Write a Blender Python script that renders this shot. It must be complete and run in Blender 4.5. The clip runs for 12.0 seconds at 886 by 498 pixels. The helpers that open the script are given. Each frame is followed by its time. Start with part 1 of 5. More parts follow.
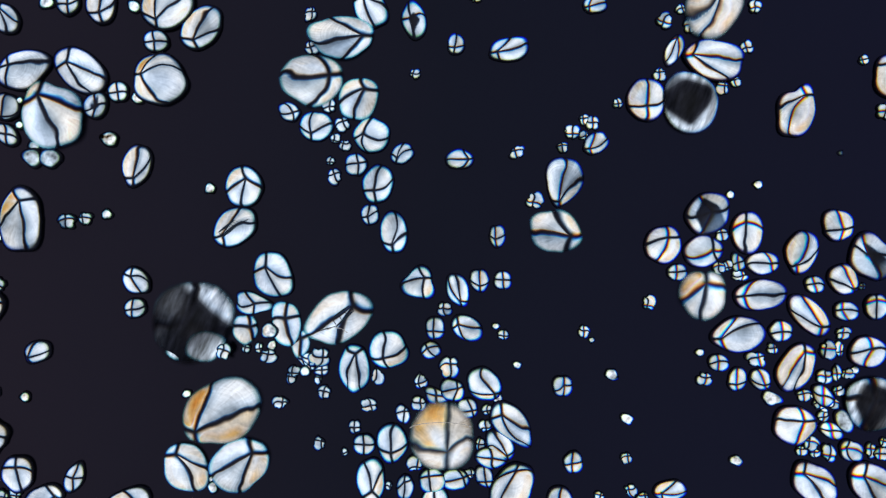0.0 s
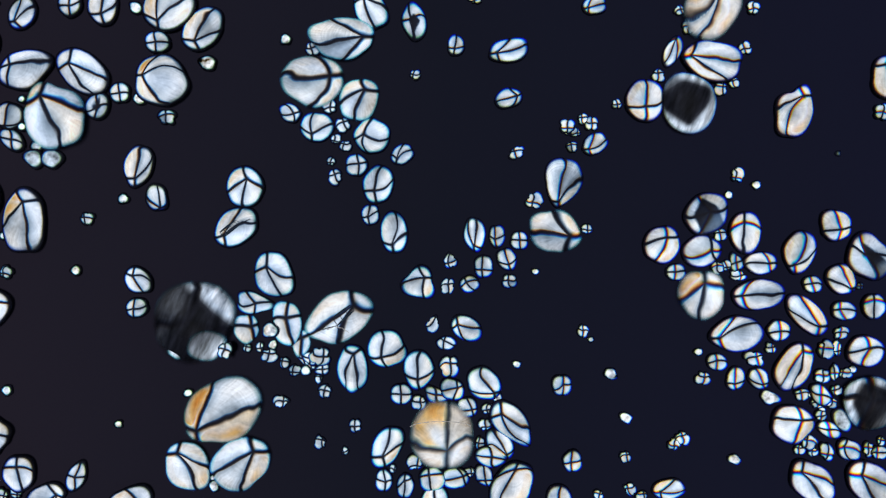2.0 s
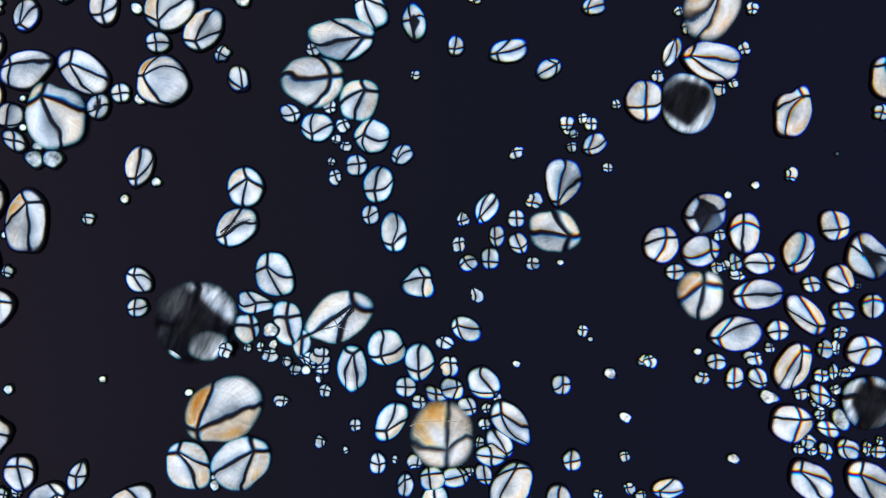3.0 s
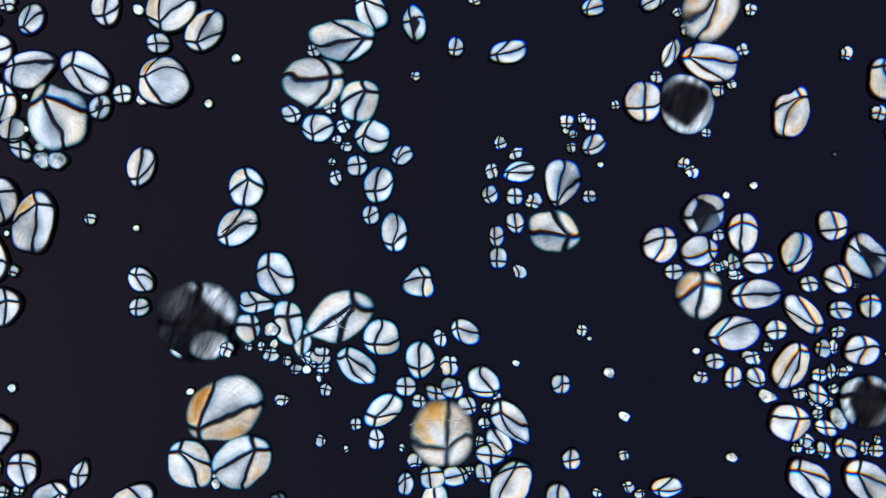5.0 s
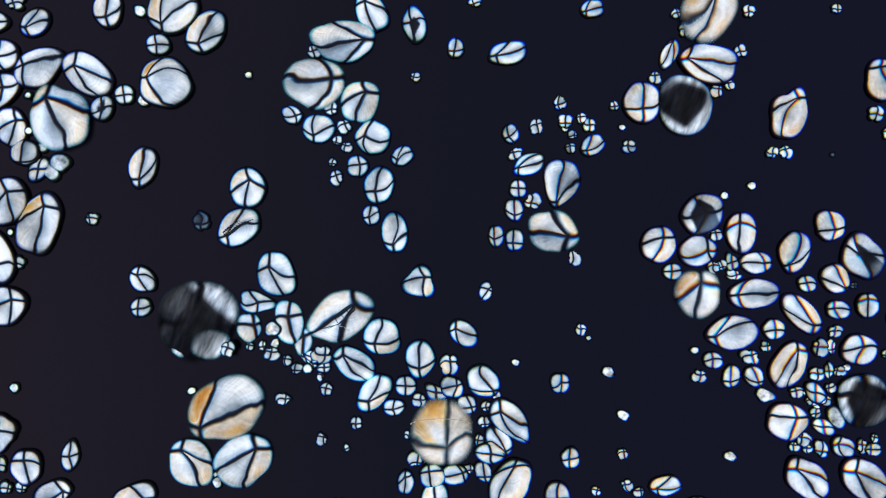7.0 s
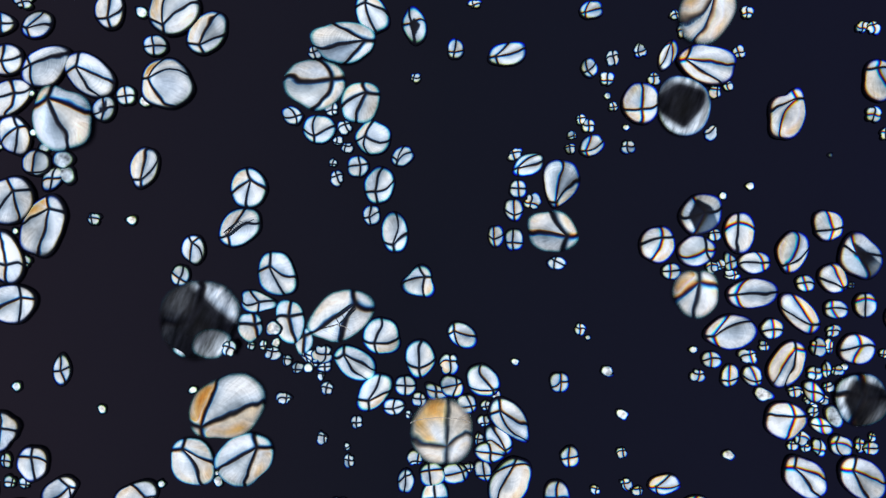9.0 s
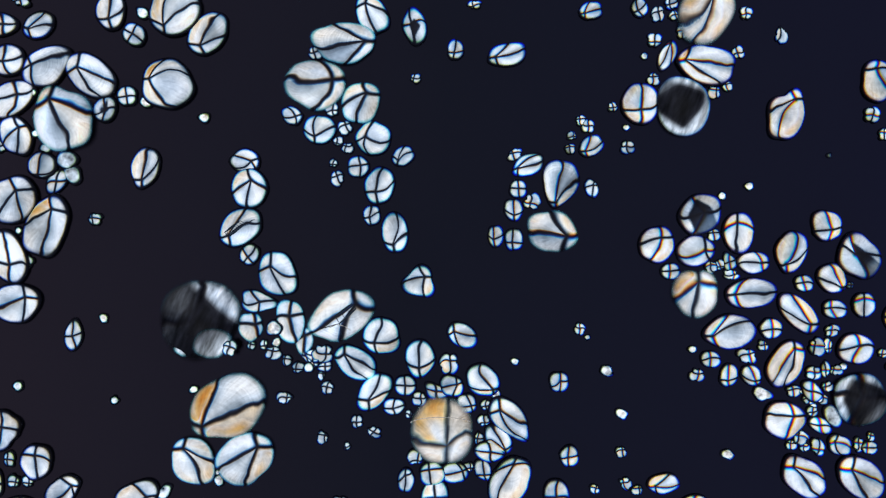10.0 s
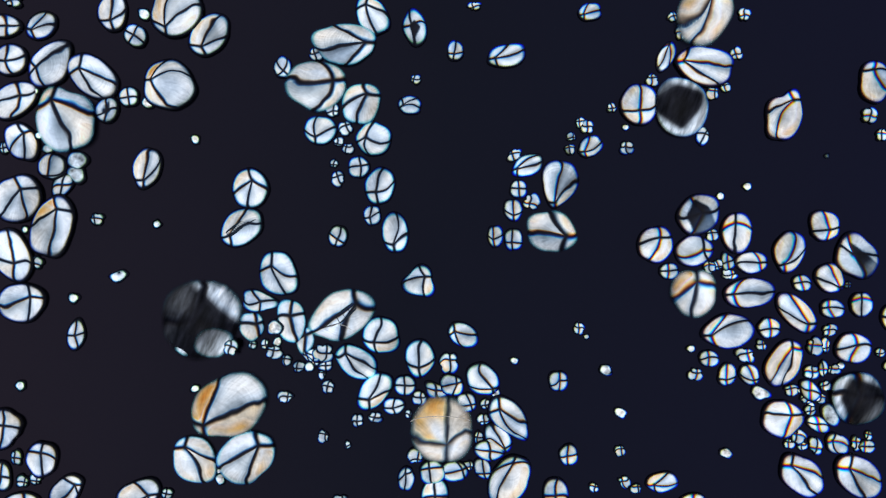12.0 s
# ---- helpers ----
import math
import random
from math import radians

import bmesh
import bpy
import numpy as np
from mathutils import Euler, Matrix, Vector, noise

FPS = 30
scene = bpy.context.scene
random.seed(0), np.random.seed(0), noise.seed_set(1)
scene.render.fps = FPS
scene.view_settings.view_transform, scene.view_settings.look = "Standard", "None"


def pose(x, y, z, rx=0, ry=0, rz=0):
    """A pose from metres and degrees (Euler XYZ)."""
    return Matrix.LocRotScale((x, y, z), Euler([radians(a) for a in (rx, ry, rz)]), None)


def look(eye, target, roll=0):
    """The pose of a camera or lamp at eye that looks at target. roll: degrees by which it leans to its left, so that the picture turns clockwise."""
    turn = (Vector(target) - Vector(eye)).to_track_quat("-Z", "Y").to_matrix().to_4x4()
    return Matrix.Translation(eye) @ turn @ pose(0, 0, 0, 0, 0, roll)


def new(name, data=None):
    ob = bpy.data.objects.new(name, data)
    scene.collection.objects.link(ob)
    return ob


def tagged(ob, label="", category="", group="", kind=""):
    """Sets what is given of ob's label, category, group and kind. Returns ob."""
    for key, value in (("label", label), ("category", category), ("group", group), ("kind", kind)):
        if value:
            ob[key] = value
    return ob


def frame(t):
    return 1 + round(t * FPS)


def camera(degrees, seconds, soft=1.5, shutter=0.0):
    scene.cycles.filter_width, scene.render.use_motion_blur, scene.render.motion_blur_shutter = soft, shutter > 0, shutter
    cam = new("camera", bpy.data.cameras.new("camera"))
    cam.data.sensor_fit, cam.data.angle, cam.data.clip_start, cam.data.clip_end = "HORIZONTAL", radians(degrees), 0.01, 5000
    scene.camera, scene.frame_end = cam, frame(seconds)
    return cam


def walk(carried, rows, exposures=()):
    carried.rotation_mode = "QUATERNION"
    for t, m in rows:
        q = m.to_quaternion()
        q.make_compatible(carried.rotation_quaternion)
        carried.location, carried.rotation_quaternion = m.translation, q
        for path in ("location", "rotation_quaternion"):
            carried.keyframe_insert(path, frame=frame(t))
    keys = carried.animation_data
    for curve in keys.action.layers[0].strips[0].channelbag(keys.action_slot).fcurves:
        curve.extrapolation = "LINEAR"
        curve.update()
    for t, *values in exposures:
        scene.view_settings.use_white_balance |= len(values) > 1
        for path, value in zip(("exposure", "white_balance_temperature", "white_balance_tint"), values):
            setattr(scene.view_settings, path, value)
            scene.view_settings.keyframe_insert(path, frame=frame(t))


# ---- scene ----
# The place is a microscope slide, built a thousand times larger than life: one millimetre here is one micrometre there.
cam = camera(20, 12.0, soft=1.2)
walk(cam, [
    (0, pose(0.00000, -0.00000, 4.44628)),
    (3, pose(0.00011, -0.00014, 4.48399)),
    (6, pose(0.00022, -0.00027, 4.52235)),
    (9, pose(0.00034, -0.00042, 4.56136)),
    (12, pose(0.00045, -0.00056, 4.60105)),
], exposures=[
    (0, 0.04), (0.6, 0.08), (1.2, 0.03), (2.0, 0.0), (3.0, 0.0), (12, 0.0),
])

# ---- light ----
world = bpy.data.worlds.new("world")
scene.world = world
world.use_nodes = True
world.node_tree.nodes["Background"].inputs["Color"].default_value = (0.35, 0.62, 1.0, 1)
world.node_tree.nodes["Background"].inputs["Strength"].default_value = 0.16

lamp = new("microscope_lamp", bpy.data.lights.new("microscope_lamp", "SUN"))
lamp.data.energy, lamp.data.angle, lamp.data.color = 3.12, radians(4), (0.945, 0.972, 1.085)
lamp.matrix_world = look((-0.04, 0.03, 6), (0, 0, 0))


# ---- materials ----
def node_maker(name):
    mat = bpy.data.materials.new(name)
    mat.use_nodes = True
    tree = mat.node_tree
    bsdf = tree.nodes["Principled BSDF"]

    def node(kind, **sets):
        n = tree.nodes.new(kind)
        for key, value in sets.items():
            if key == "op":
                n.operation = value
            elif key == "scale":
                n.inputs["Scale"].default_value = value
            elif key == "detail":
                n.inputs["Detail"].default_value = value
        return n

    def calc(op, a, b=None, clamp=False):
        n = tree.nodes.new("ShaderNodeMath")
        n.operation, n.use_clamp = op, clamp
        for i, v in enumerate((a, b)):
            if v is None:
                continue
            if isinstance(v, (int, float)):
                n.inputs[i].default_value = v
            else:
                tree.links.new(v, n.inputs[i])
        return n.outputs[0]

    return mat, tree, bsdf, node, calc


def starch_material(name, ring_depth, streaks=0.0, mottle=0.0):
    """Starch between crossed polars: dark where the fibres lie along a polar, then grey-blue, white, straw and amber as the body thickens."""
    mat, tree, bsdf, node, calc = node_maker(name)
    link = tree.links.new
    fibre, shell = node("ShaderNodeAttribute"), node("ShaderNodeAttribute")
    fibre.attribute_name, shell.attribute_name = "fibre", "shell"
    f, s = node("ShaderNodeSeparateXYZ"), node("ShaderNodeSeparateXYZ")
    link(fibre.outputs["Vector"], f.inputs[0])
    link(shell.outputs["Vector"], s.inputs[0])
    thin, cover = node("ShaderNodeAttribute"), node("ShaderNodeSeparateXYZ")
    thin.attribute_name = "opacity"
    link(thin.outputs["Vector"], cover.inputs[0])
    coord = node("ShaderNodeTexCoord")
    offset = node("ShaderNodeVectorMath", op="ADD")
    seed = node("ShaderNodeCombineXYZ")
    link(s.outputs[2], seed.inputs[0])
    link(s.outputs[2], seed.inputs[2])
    link(coord.outputs["Object"], offset.inputs[0])
    link(seed.outputs[0], offset.inputs[1])
    wave = node("ShaderNodeTexNoise", scale=24, detail=1)
    link(offset.outputs[0], wave.inputs["Vector"])
    waves = node("ShaderNodeSeparateXYZ")
    link(wave.outputs["Color"], waves.inputs[0])
    far = calc("SQRT", calc("ADD", calc("MULTIPLY", f.outputs[0], f.outputs[0]), calc("MULTIPLY", f.outputs[1], f.outputs[1])))
    sway = calc("MULTIPLY", calc("MULTIPLY", calc("MULTIPLY", far, 1.15), cover.outputs[2]), calc("POWER", s.outputs[0], 0.6))
    nx = calc("ADD", f.outputs[0], calc("MULTIPLY", calc("SUBTRACT", waves.outputs[0], 0.5), sway))
    ny = calc("ADD", f.outputs[1], calc("MULTIPLY", calc("SUBTRACT", waves.outputs[1], 0.5), sway))
    # growth shells, streaks and cloudy density
    cloud = node("ShaderNodeTexNoise", scale=17, detail=3)
    link(offset.outputs[0], cloud.inputs["Vector"])
    grit = node("ShaderNodeTexNoise", scale=120, detail=3)
    link(offset.outputs[0], grit.inputs["Vector"])
    shells = node("ShaderNodeTexNoise", scale=1, detail=2)
    shells.noise_dimensions = "1D"
    link(calc("ADD", calc("ADD", calc("MULTIPLY", s.outputs[0], 26.0), calc("MULTIPLY", cloud.outputs["Fac"], 4.0)), calc("MULTIPLY", s.outputs[2], 9.0)), shells.inputs["W"])
    rings = calc("MULTIPLY", calc("SUBTRACT", shells.outputs["Fac"], 0.5), 3.2)
    patch = calc("MULTIPLY", calc("SUBTRACT", cloud.outputs["Fac"], 0.42), 5.0, clamp=True)
    rings = calc("MULTIPLY", calc("MULTIPLY", rings, patch), ring_depth)
    density = calc("ADD", calc("ADD", calc("MULTIPLY", cloud.outputs["Fac"], 0.35), 0.83), calc("MULTIPLY", rings, 0.4))
    value = calc("ADD", calc("MULTIPLY", calc("SUBTRACT", cloud.outputs["Fac"], 0.5), 1.25), calc("MULTIPLY", calc("SUBTRACT", grit.outputs["Fac"], 0.5), 0.45))
    # shading painted into the colour: one side of each body darker, direction by seed
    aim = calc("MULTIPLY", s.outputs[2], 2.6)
    side_shade = calc("ADD", calc("MULTIPLY", nx, calc("COSINE", aim)), calc("MULTIPLY", ny, calc("SINE", aim)))
    side_shade = calc("MULTIPLY", calc("DIVIDE", side_shade, calc("ADD", far, 0.12)), 0.2)
    value = calc("ADD", calc("ADD", calc("ADD", value, side_shade), rings), 0.92)
    # fine radial fibres
    thread = node("ShaderNodeTexNoise", scale=1, detail=3)
    thread.noise_dimensions = "2D"
    spot = node("ShaderNodeCombineXYZ")
    link(calc("MULTIPLY", calc("ARCTAN2", ny, nx), 11.0), spot.inputs[0])
    link(calc("ADD", calc("MULTIPLY", s.outputs[0], 2.2), calc("MULTIPLY", s.outputs[2], 7.0)), spot.inputs[1])
    link(spot.outputs[0], thread.inputs["Vector"])
    value = calc("ADD", value, calc("MULTIPLY", calc("SUBTRACT", thread.outputs["Fac"], 0.5), calc("MULTIPLY", s.outputs[0], 0.62)))
    if mottle:
        lumps = node("ShaderNodeTexNoise", scale=85, detail=2)
        link(offset.outputs[0], lumps.inputs["Vector"])
        value = calc("ADD", value, calc("MULTIPLY", calc("SUBTRACT", lumps.outputs["Fac"], 0.5), mottle))
    if streaks:
        squeeze = node("ShaderNodeMapping")
        squeeze.vector_type = "TEXTURE"
        squeeze.inputs["Scale"].default_value, squeeze.inputs["Rotation"].default_value = (1.0, 0.25, 1.0), (0, 0, radians(66))
        link(offset.outputs[0], squeeze.inputs["Vector"])
        streak = node("ShaderNodeTexNoise", scale=20, detail=4)
        link(squeeze.outputs[0], streak.inputs["Vector"])
        value = calc("MULTIPLY", calc("POWER", streak.outputs["Fac"], 2.2), 1.15 * streaks)
    amber = calc("MULTIPLY", s.outputs[1], calc("ADD", calc("MULTIPLY", cloud.outputs["Fac"], 0.8), 0.3))
    # each colour is extinguished at its own place: the lens's colour fringes, painted in
    split = node("ShaderNodeAttribute")
    split.attribute_name = "lens_fringe"
    d = node("ShaderNodeSeparateXYZ")
    link(split.outputs["Vector"], d.inputs[0])
    edge = node("ShaderNodeAttribute")
    edge.attribute_name = "rim"
    rim = node("ShaderNodeSeparateXYZ")
    link(edge.outputs["Vector"], rim.inputs[0])
    stops = ((0.0, (0.006, 0.006, 0.0095)), (0.1, (0.016, 0.021, 0.036)), (0.2, (0.092, 0.132, 0.175)), (0.34, (0.35, 0.41, 0.445)),
             (0.48, (0.63, 0.685, 0.71)), (0.64, (0.93, 0.935, 0.9)), (0.82, (0.82, 0.56, 0.24)), (1.0, (0.66, 0.28, 0.05)))
    if streaks:
        stops = ((0.0, (0.004, 0.004, 0.006)), (0.1, (0.02, 0.021, 0.025)), (0.2, (0.12, 0.13, 0.14)), (0.34, (0.36, 0.4, 0.42)), *stops[4:])
    mixed = node("ShaderNodeCombineColor")
    # neighbouring quarters lean to straw and to blue
    lean = calc("DIVIDE", calc("MULTIPLY", nx, ny), calc("ADD", calc("ADD", calc("MULTIPLY", nx, nx), calc("MULTIPLY", ny, ny)), 0.0005))
    lean = calc("MULTIPLY", lean, calc("SUBTRACT", calc("MULTIPLY", calc("FRACT", s.outputs[2]), 2.0), 0.7))
    for i, side in enumerate((-1.0, 0.0, 1.0)):
        mx, my = calc("ADD", nx, calc("MULTIPLY", d.outputs[0], -side)), calc("ADD", ny, calc("MULTIPLY", d.outputs[1], -side))
        length = calc("SQRT", calc("ADD", calc("ADD", calc("MULTIPLY", mx, mx), calc("MULTIPLY", my, my)), 0.00002))
        apart = calc("DIVIDE", calc("MULTIPLY", calc("ABSOLUTE", calc("MULTIPLY", mx, my)), 2.0), length)
        near = calc("DIVIDE", apart, calc("ADD", calc("MULTIPLY", length, 0.045), calc("MULTIPLY", d.outputs[2], 2.1)))
        near = calc("MINIMUM", calc("POWER", near, 1.45), 1.0)
        near = calc("ADD", calc("MULTIPLY", near, calc("SUBTRACT", 1.0, cover.outputs[1])), cover.outputs[1])
        wide = calc("MINIMUM", calc("DIVIDE", apart, calc("ADD", calc("MULTIPLY", length, 0.9), 0.08)), 1.0)
        lit = calc("MULTIPLY", near, calc("ADD", calc("MULTIPLY", wide, 0.5), 0.5))
        lit = calc("MULTIPLY", lit, rim.outputs[i])
        retard = calc("MULTIPLY", calc("MULTIPLY", lit, f.outputs[2]), calc("MULTIPLY", density, 0.66))
        retard = calc("ADD", calc("MINIMUM", retard, 0.63), calc("MULTIPLY", calc("MULTIPLY", amber, lit), 0.46))
        ramp = node("ShaderNodeValToRGB")
        while len(ramp.color_ramp.elements) < len(stops):
            ramp.color_ramp.elements.new(0.5)
        for e, (at, rgb) in zip(ramp.color_ramp.elements, stops):
            e.position, e.color = at, (*rgb, 1)
        link(retard, ramp.inputs[0])
        hue = node("ShaderNodeSeparateColor")
        link(ramp.outputs[0], hue.inputs[0])
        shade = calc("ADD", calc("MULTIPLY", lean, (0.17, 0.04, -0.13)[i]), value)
        body = calc("SUBTRACT", 1.0, calc("MULTIPLY", calc("MINIMUM", amber, 1.0), (0.0, 0.3, 0.66)[i]))
        link(calc("MULTIPLY", calc("MULTIPLY", hue.outputs[i], body), shade, clamp=True), mixed.inputs[i])
    link(mixed.outputs[0], bsdf.inputs["Base Color"])
    # alpha fades the rims, imitating the out-of-focus glow of the soft bodies
    link(cover.outputs[0], bsdf.inputs["Alpha"])
    bsdf.inputs["Roughness"].default_value = 0.55
    bsdf.inputs["Specular IOR Level"].default_value = 0.03
    bump = node("ShaderNodeBump")
    bump.inputs["Strength"].default_value, bump.inputs["Distance"].default_value = 0.35, 0.006
    link(calc("ADD", calc("ADD", cloud.outputs["Fac"], calc("MULTIPLY", grit.outputs["Fac"], 0.25)), calc("MULTIPLY", rings, 0.6)), bump.inputs["Height"])
    link(bump.outputs[0], bsdf.inputs["Normal"])
    return mat


def slide_material():
    mat, tree, bsdf, node, calc = node_maker("slide_glass")
    coord, haze, ramp = node("ShaderNodeTexCoord"), node("ShaderNodeTexNoise", scale=0.9, detail=3), node("ShaderNodeValToRGB")
    parts = node("ShaderNodeSeparateXYZ")
    tree.links.new(coord.outputs["Object"], parts.inputs[0])
    tree.links.new(coord.outputs["Object"], haze.inputs["Vector"])
    across = calc("ADD", calc("MULTIPLY", parts.outputs[0], 0.55), calc("ADD", calc("MULTIPLY", haze.outputs["Fac"], 0.3), 0.35))
    tree.links.new(across, ramp.inputs[0])
    ramp.color_ramp.elements[0].color = (0.0152, 0.012, 0.017, 1)
    ramp.color_ramp.elements.new(0.48).color = (0.0078, 0.0082, 0.0135, 1)
    ramp.color_ramp.elements[2].color = (0.0076, 0.0078, 0.0172, 1)
    tree.links.new(ramp.outputs[0], bsdf.inputs["Base Color"])
    bsdf.inputs["Roughness"].default_value = 0.7
    bsdf.inputs["Specular IOR Level"].default_value = 0.0
    return mat


STARCH = {"": starch_material("starch", 0.06), "rings": starch_material("starch_ringed", 0.14), "dark": starch_material("starch_in_extinction", 0.02, 3.8)}
STARCH["wedge"], STARCH["clear"] = STARCH[""], starch_material("starch_crumb", 0.0, mottle=3.2)
STARCH["streak"] = STARCH["dark"]
SLIDE = slide_material()


# ---- the slide ----
def glass_slide():
    bm = bmesh.new()
    bmesh.ops.create_cube(bm, size=1, matrix=Matrix.Diagonal((7.6, 2.6, 0.1, 1)) @ Matrix.Translation((0, 0, -0.5)))
    bmesh.ops.bevel(bm, geom=bm.edges[:], offset=0.01, segments=2, affect="EDGES")
    mesh = bpy.data.meshes.new("glass_slide")
    bm.to_mesh(mesh)
    bm.free()
    mesh.materials.append(SLIDE)
    return tagged(new("glass_slide", mesh), "dark glass microscope slide between crossed polarisers", "microscope slide", kind="structure")


glass_slide()


# ---- starch grains ----
GRAINS, TOPS = {}, {}
RINGS = (0.0, 0.12, 0.28, 0.45, 0.6, 0.73, 0.83, 0.9, 0.95, 0.985, 1.0)


def describe(a, b, gain, tint, kind):
    size = "tiny" if a < 10 else "small" if a < 22 else "medium-sized" if a < 42 else "large"
    shape = "wedge-shaped" if kind == "wedge" else "round" if b > 0.86 * a else "oval" if b > 0.62 * a else "long narrow"
    colour = "dark-centred grey" if kind == "dark" and a < 46 else "nearly black" if kind == "dark" else "dark-centred grey" if gain < 0.5 else "white and amber" if tint > 0.45 else "creamy white" if tint > 0.15 else "blue-white"
    mark = "a bright rim" if kind == "dark" and a < 46 else "a streaked bright rim" if kind == "dark" else "no cross showing" if kind == "clear" else "a streaked surface" if kind == "streak" else "growth rings and cross" if kind == "rings" else "a dark cross"
    return f"{size} {shape} {colour} starch grain with {mark}"


def smooth(lo, hi, v):
    v = max(0.0, min(1.0, (v - lo) / (hi - lo)))
    return v * v * (3 - 2 * v)


def grain(key, x, y, a, b, turn, hu=0.0, hv=0.0, gain=1.0, tint=0.0, lift=0.0, kind="", swirl=None, lean=None, egg=None, corner=None, soft=0.0, halo=3.0, arms=None, tones=(), bulge=(), segments=()):
    """One grain lying on the slide: half axes a and b and its place in millimetres, its long axis turned by degrees,
    its core (hilum) at hu, hv along and across; the growth shells run round that core. arms: the four lines along which
    the fibres lie in a polar, each by its bearing from the core part of the way out, its bearing at the rim and that part;
    tones: bearings of the quarters that are thicker (amber) or thinner (grey, below 0) than the rest;
    bulge: bearing, amount and breadth of corners and flats of the outline;
    segments: bearing, brightness and inner edge of lit parts of a body that is otherwise in extinction."""
    rng = random.Random(key)
    halo *= (0.75 - 0.65 * min(1.0, soft)) * (1 - 0.2 * smooth(100, 300, x))
    fringe = 0.45 + 0.55 * smooth(8, 26, a)
    cool = math.exp(-((x + 130) / 280) ** 2)
    segs = 24 if a < 14 else 40 if a < 29 else 88
    ca, sa = math.cos(radians(turn)), math.sin(radians(turn))
    mean, c = math.sqrt(a * b), (0.62 if a > 30 else 0.75) * b
    wonky, tri = rng.uniform(-0.04, 0.04) + 0.13 * max(0.0, hu - 0.3), (0.17 if kind == "wedge" else rng.uniform(0.0, 0.1 if a < 18 else 0.05))
    phase, lump, four = rng.uniform(0, 6.28), rng.uniform(0.0, 0.03), rng.uniform(-0.04, 0.04)
    phase = phase if corner is None else -3 * radians(corner - turn)
    bend, tip = rng.uniform(-0.25, 0.25), rng.uniform(-0.1, 0.1)
    egg, swirl, lean = (wonky if egg is None else egg), (bend if swirl is None else swirl), (tip if lean is None else lean)
    notch = 0.07 if a < 30 else 0.03
    if a < 24 and kind == "" and not arms:
        # the small ones are four lopsided lobes about an off-centre core
        if hu == 0 and hv == 0:
            hu, hv = rng.uniform(-0.38, 0.38), rng.uniform(-0.38, 0.38)
        first, notch = rng.uniform(-14, 14), rng.uniform(0.18, 0.34)
        arms = [(90 * i + 45 + first + rng.uniform(-14, 14) - 45, 90 * i + first + rng.uniform(-34, 34), 0.5) for i in range(4)]
        arms = [(m % 360, e % 360, p) for m, e, p in arms]
        arms.sort()
        tones = ((arms[rng.randrange(4)][0] + 20, rng.choice((0.0, 0.0, 0.4, 0.6)) if a > 10 else 0.0), (arms[rng.randrange(4)][0] + 25, rng.choice((0.0, -0.2, -0.35))))
    notch = 0.0 if kind in ("clear", "streak", "dark") or not arms else notch
    if kind == "clear" and a < 22:
        tri, four, lump = rng.uniform(0.05, 0.15), rng.uniform(-0.1, 0.1), rng.uniform(0.02, 0.07)
    widen = min(2.4, a / b)
    verts, fib, she, rims, dis, veil, faces = [], [], [], [], [], [], []
    # painted lens fringe: red and blue part further away from the optical centre
    off = math.hypot(x + 60, y) + 1
    apart = (1.0 * min(1.0, off / 130) + 0.0009 * off) / off * (1.0 if x > -60 else 0.4)
    dx, dy = apart * (x + 60), apart * y
    # the softest bodies' cross is painted paler, as if light blurred into it
    blur_lift = 0.0 if kind == "dark" else 0.3 * smooth(0.9, 2.0, soft)
    split = (0.85 + 0.3 * smooth(50, 250, x)) * fringe * (1 + (1.4 * min(soft, 1.2) if x < -60 and kind != "dark" else 0.0))

    core = None
    paler = [0.0] * 4
    for bearing, amount in tones:
        starts = [m for m, e, part in arms]
        paler[max((i for i in range(4) if starts[i] <= bearing), default=3)] = amount

    # the rim is drawn in a little where an arm of the cross meets it
    corners = list(bulge)
    if notch:
        for m, e, part in arms:
            ex, ey = a * (hu * ca) - b * hv * sa + 3 * a * math.cos(radians(e)), a * hu * sa + b * hv * ca + 3 * a * math.sin(radians(e))
            corners.append((math.degrees(math.atan2(ey, ex)), -notch, 13.0))

    def lay_of_fibres(phi, r):
        """The fibres' bearing, and the quarter, for a place at bearing phi from the core, r of the way to the rim."""
        at = [m + ((e - m + 180) % 360 - 180) * ((r - p) / (1 - p) if r > p else 0.5 * (r / p - 1)) for m, e, p in arms]
        for i in range(4):
            gap, past = (at[(i + 1) % 4] - at[i]) % 360, (phi - at[i]) % 360
            if past <= gap:
                break
        q, m = past / max(gap, 1.0), min(3.0, gap / 90)
        return radians(90 * (i + (2 * m - 2) * q ** 3 + (3 - 3 * m) * q ** 2 + m * q)), i, min(1.0, gap / 80), min(q, 1 - q)

    def add(r, th0, side):
        # the innermost shells are round; they soon reach the grain's width and then grow lengthwise
        along, across = a * max(r, 0.001), b * (1 - (1 - r) ** widen) + 0.001
        u0 = hu * a * (1 - r) + along * math.cos(th0)
        v0 = hv * b * (1 - r) + across * math.sin(th0)
        px, py = u0 / a, v0 / b
        rho = math.hypot(px, py)
        if r == 1 or rho > 1:
            px, py, rho = px / rho, py / rho, 1.0
        th = math.atan2(py, px)
        out = 1 + rho * rho * (tri * math.cos(3 * th + phase) + four * math.cos(4 * th + phase) + lump * math.cos(5 * th - phase))
        for bearing, amount, breadth in corners:
            out += rho * rho * amount * math.exp(-(((math.degrees(math.atan2(v0 * ca + u0 * sa, u0 * ca - v0 * sa)) - bearing + 180) % 360 - 180) / breadth) ** 2)
        body = (1 - rho ** 2.6) ** (1 / 2.2)
        u, v = px * out * a, py * out * b * (1 - egg * px)
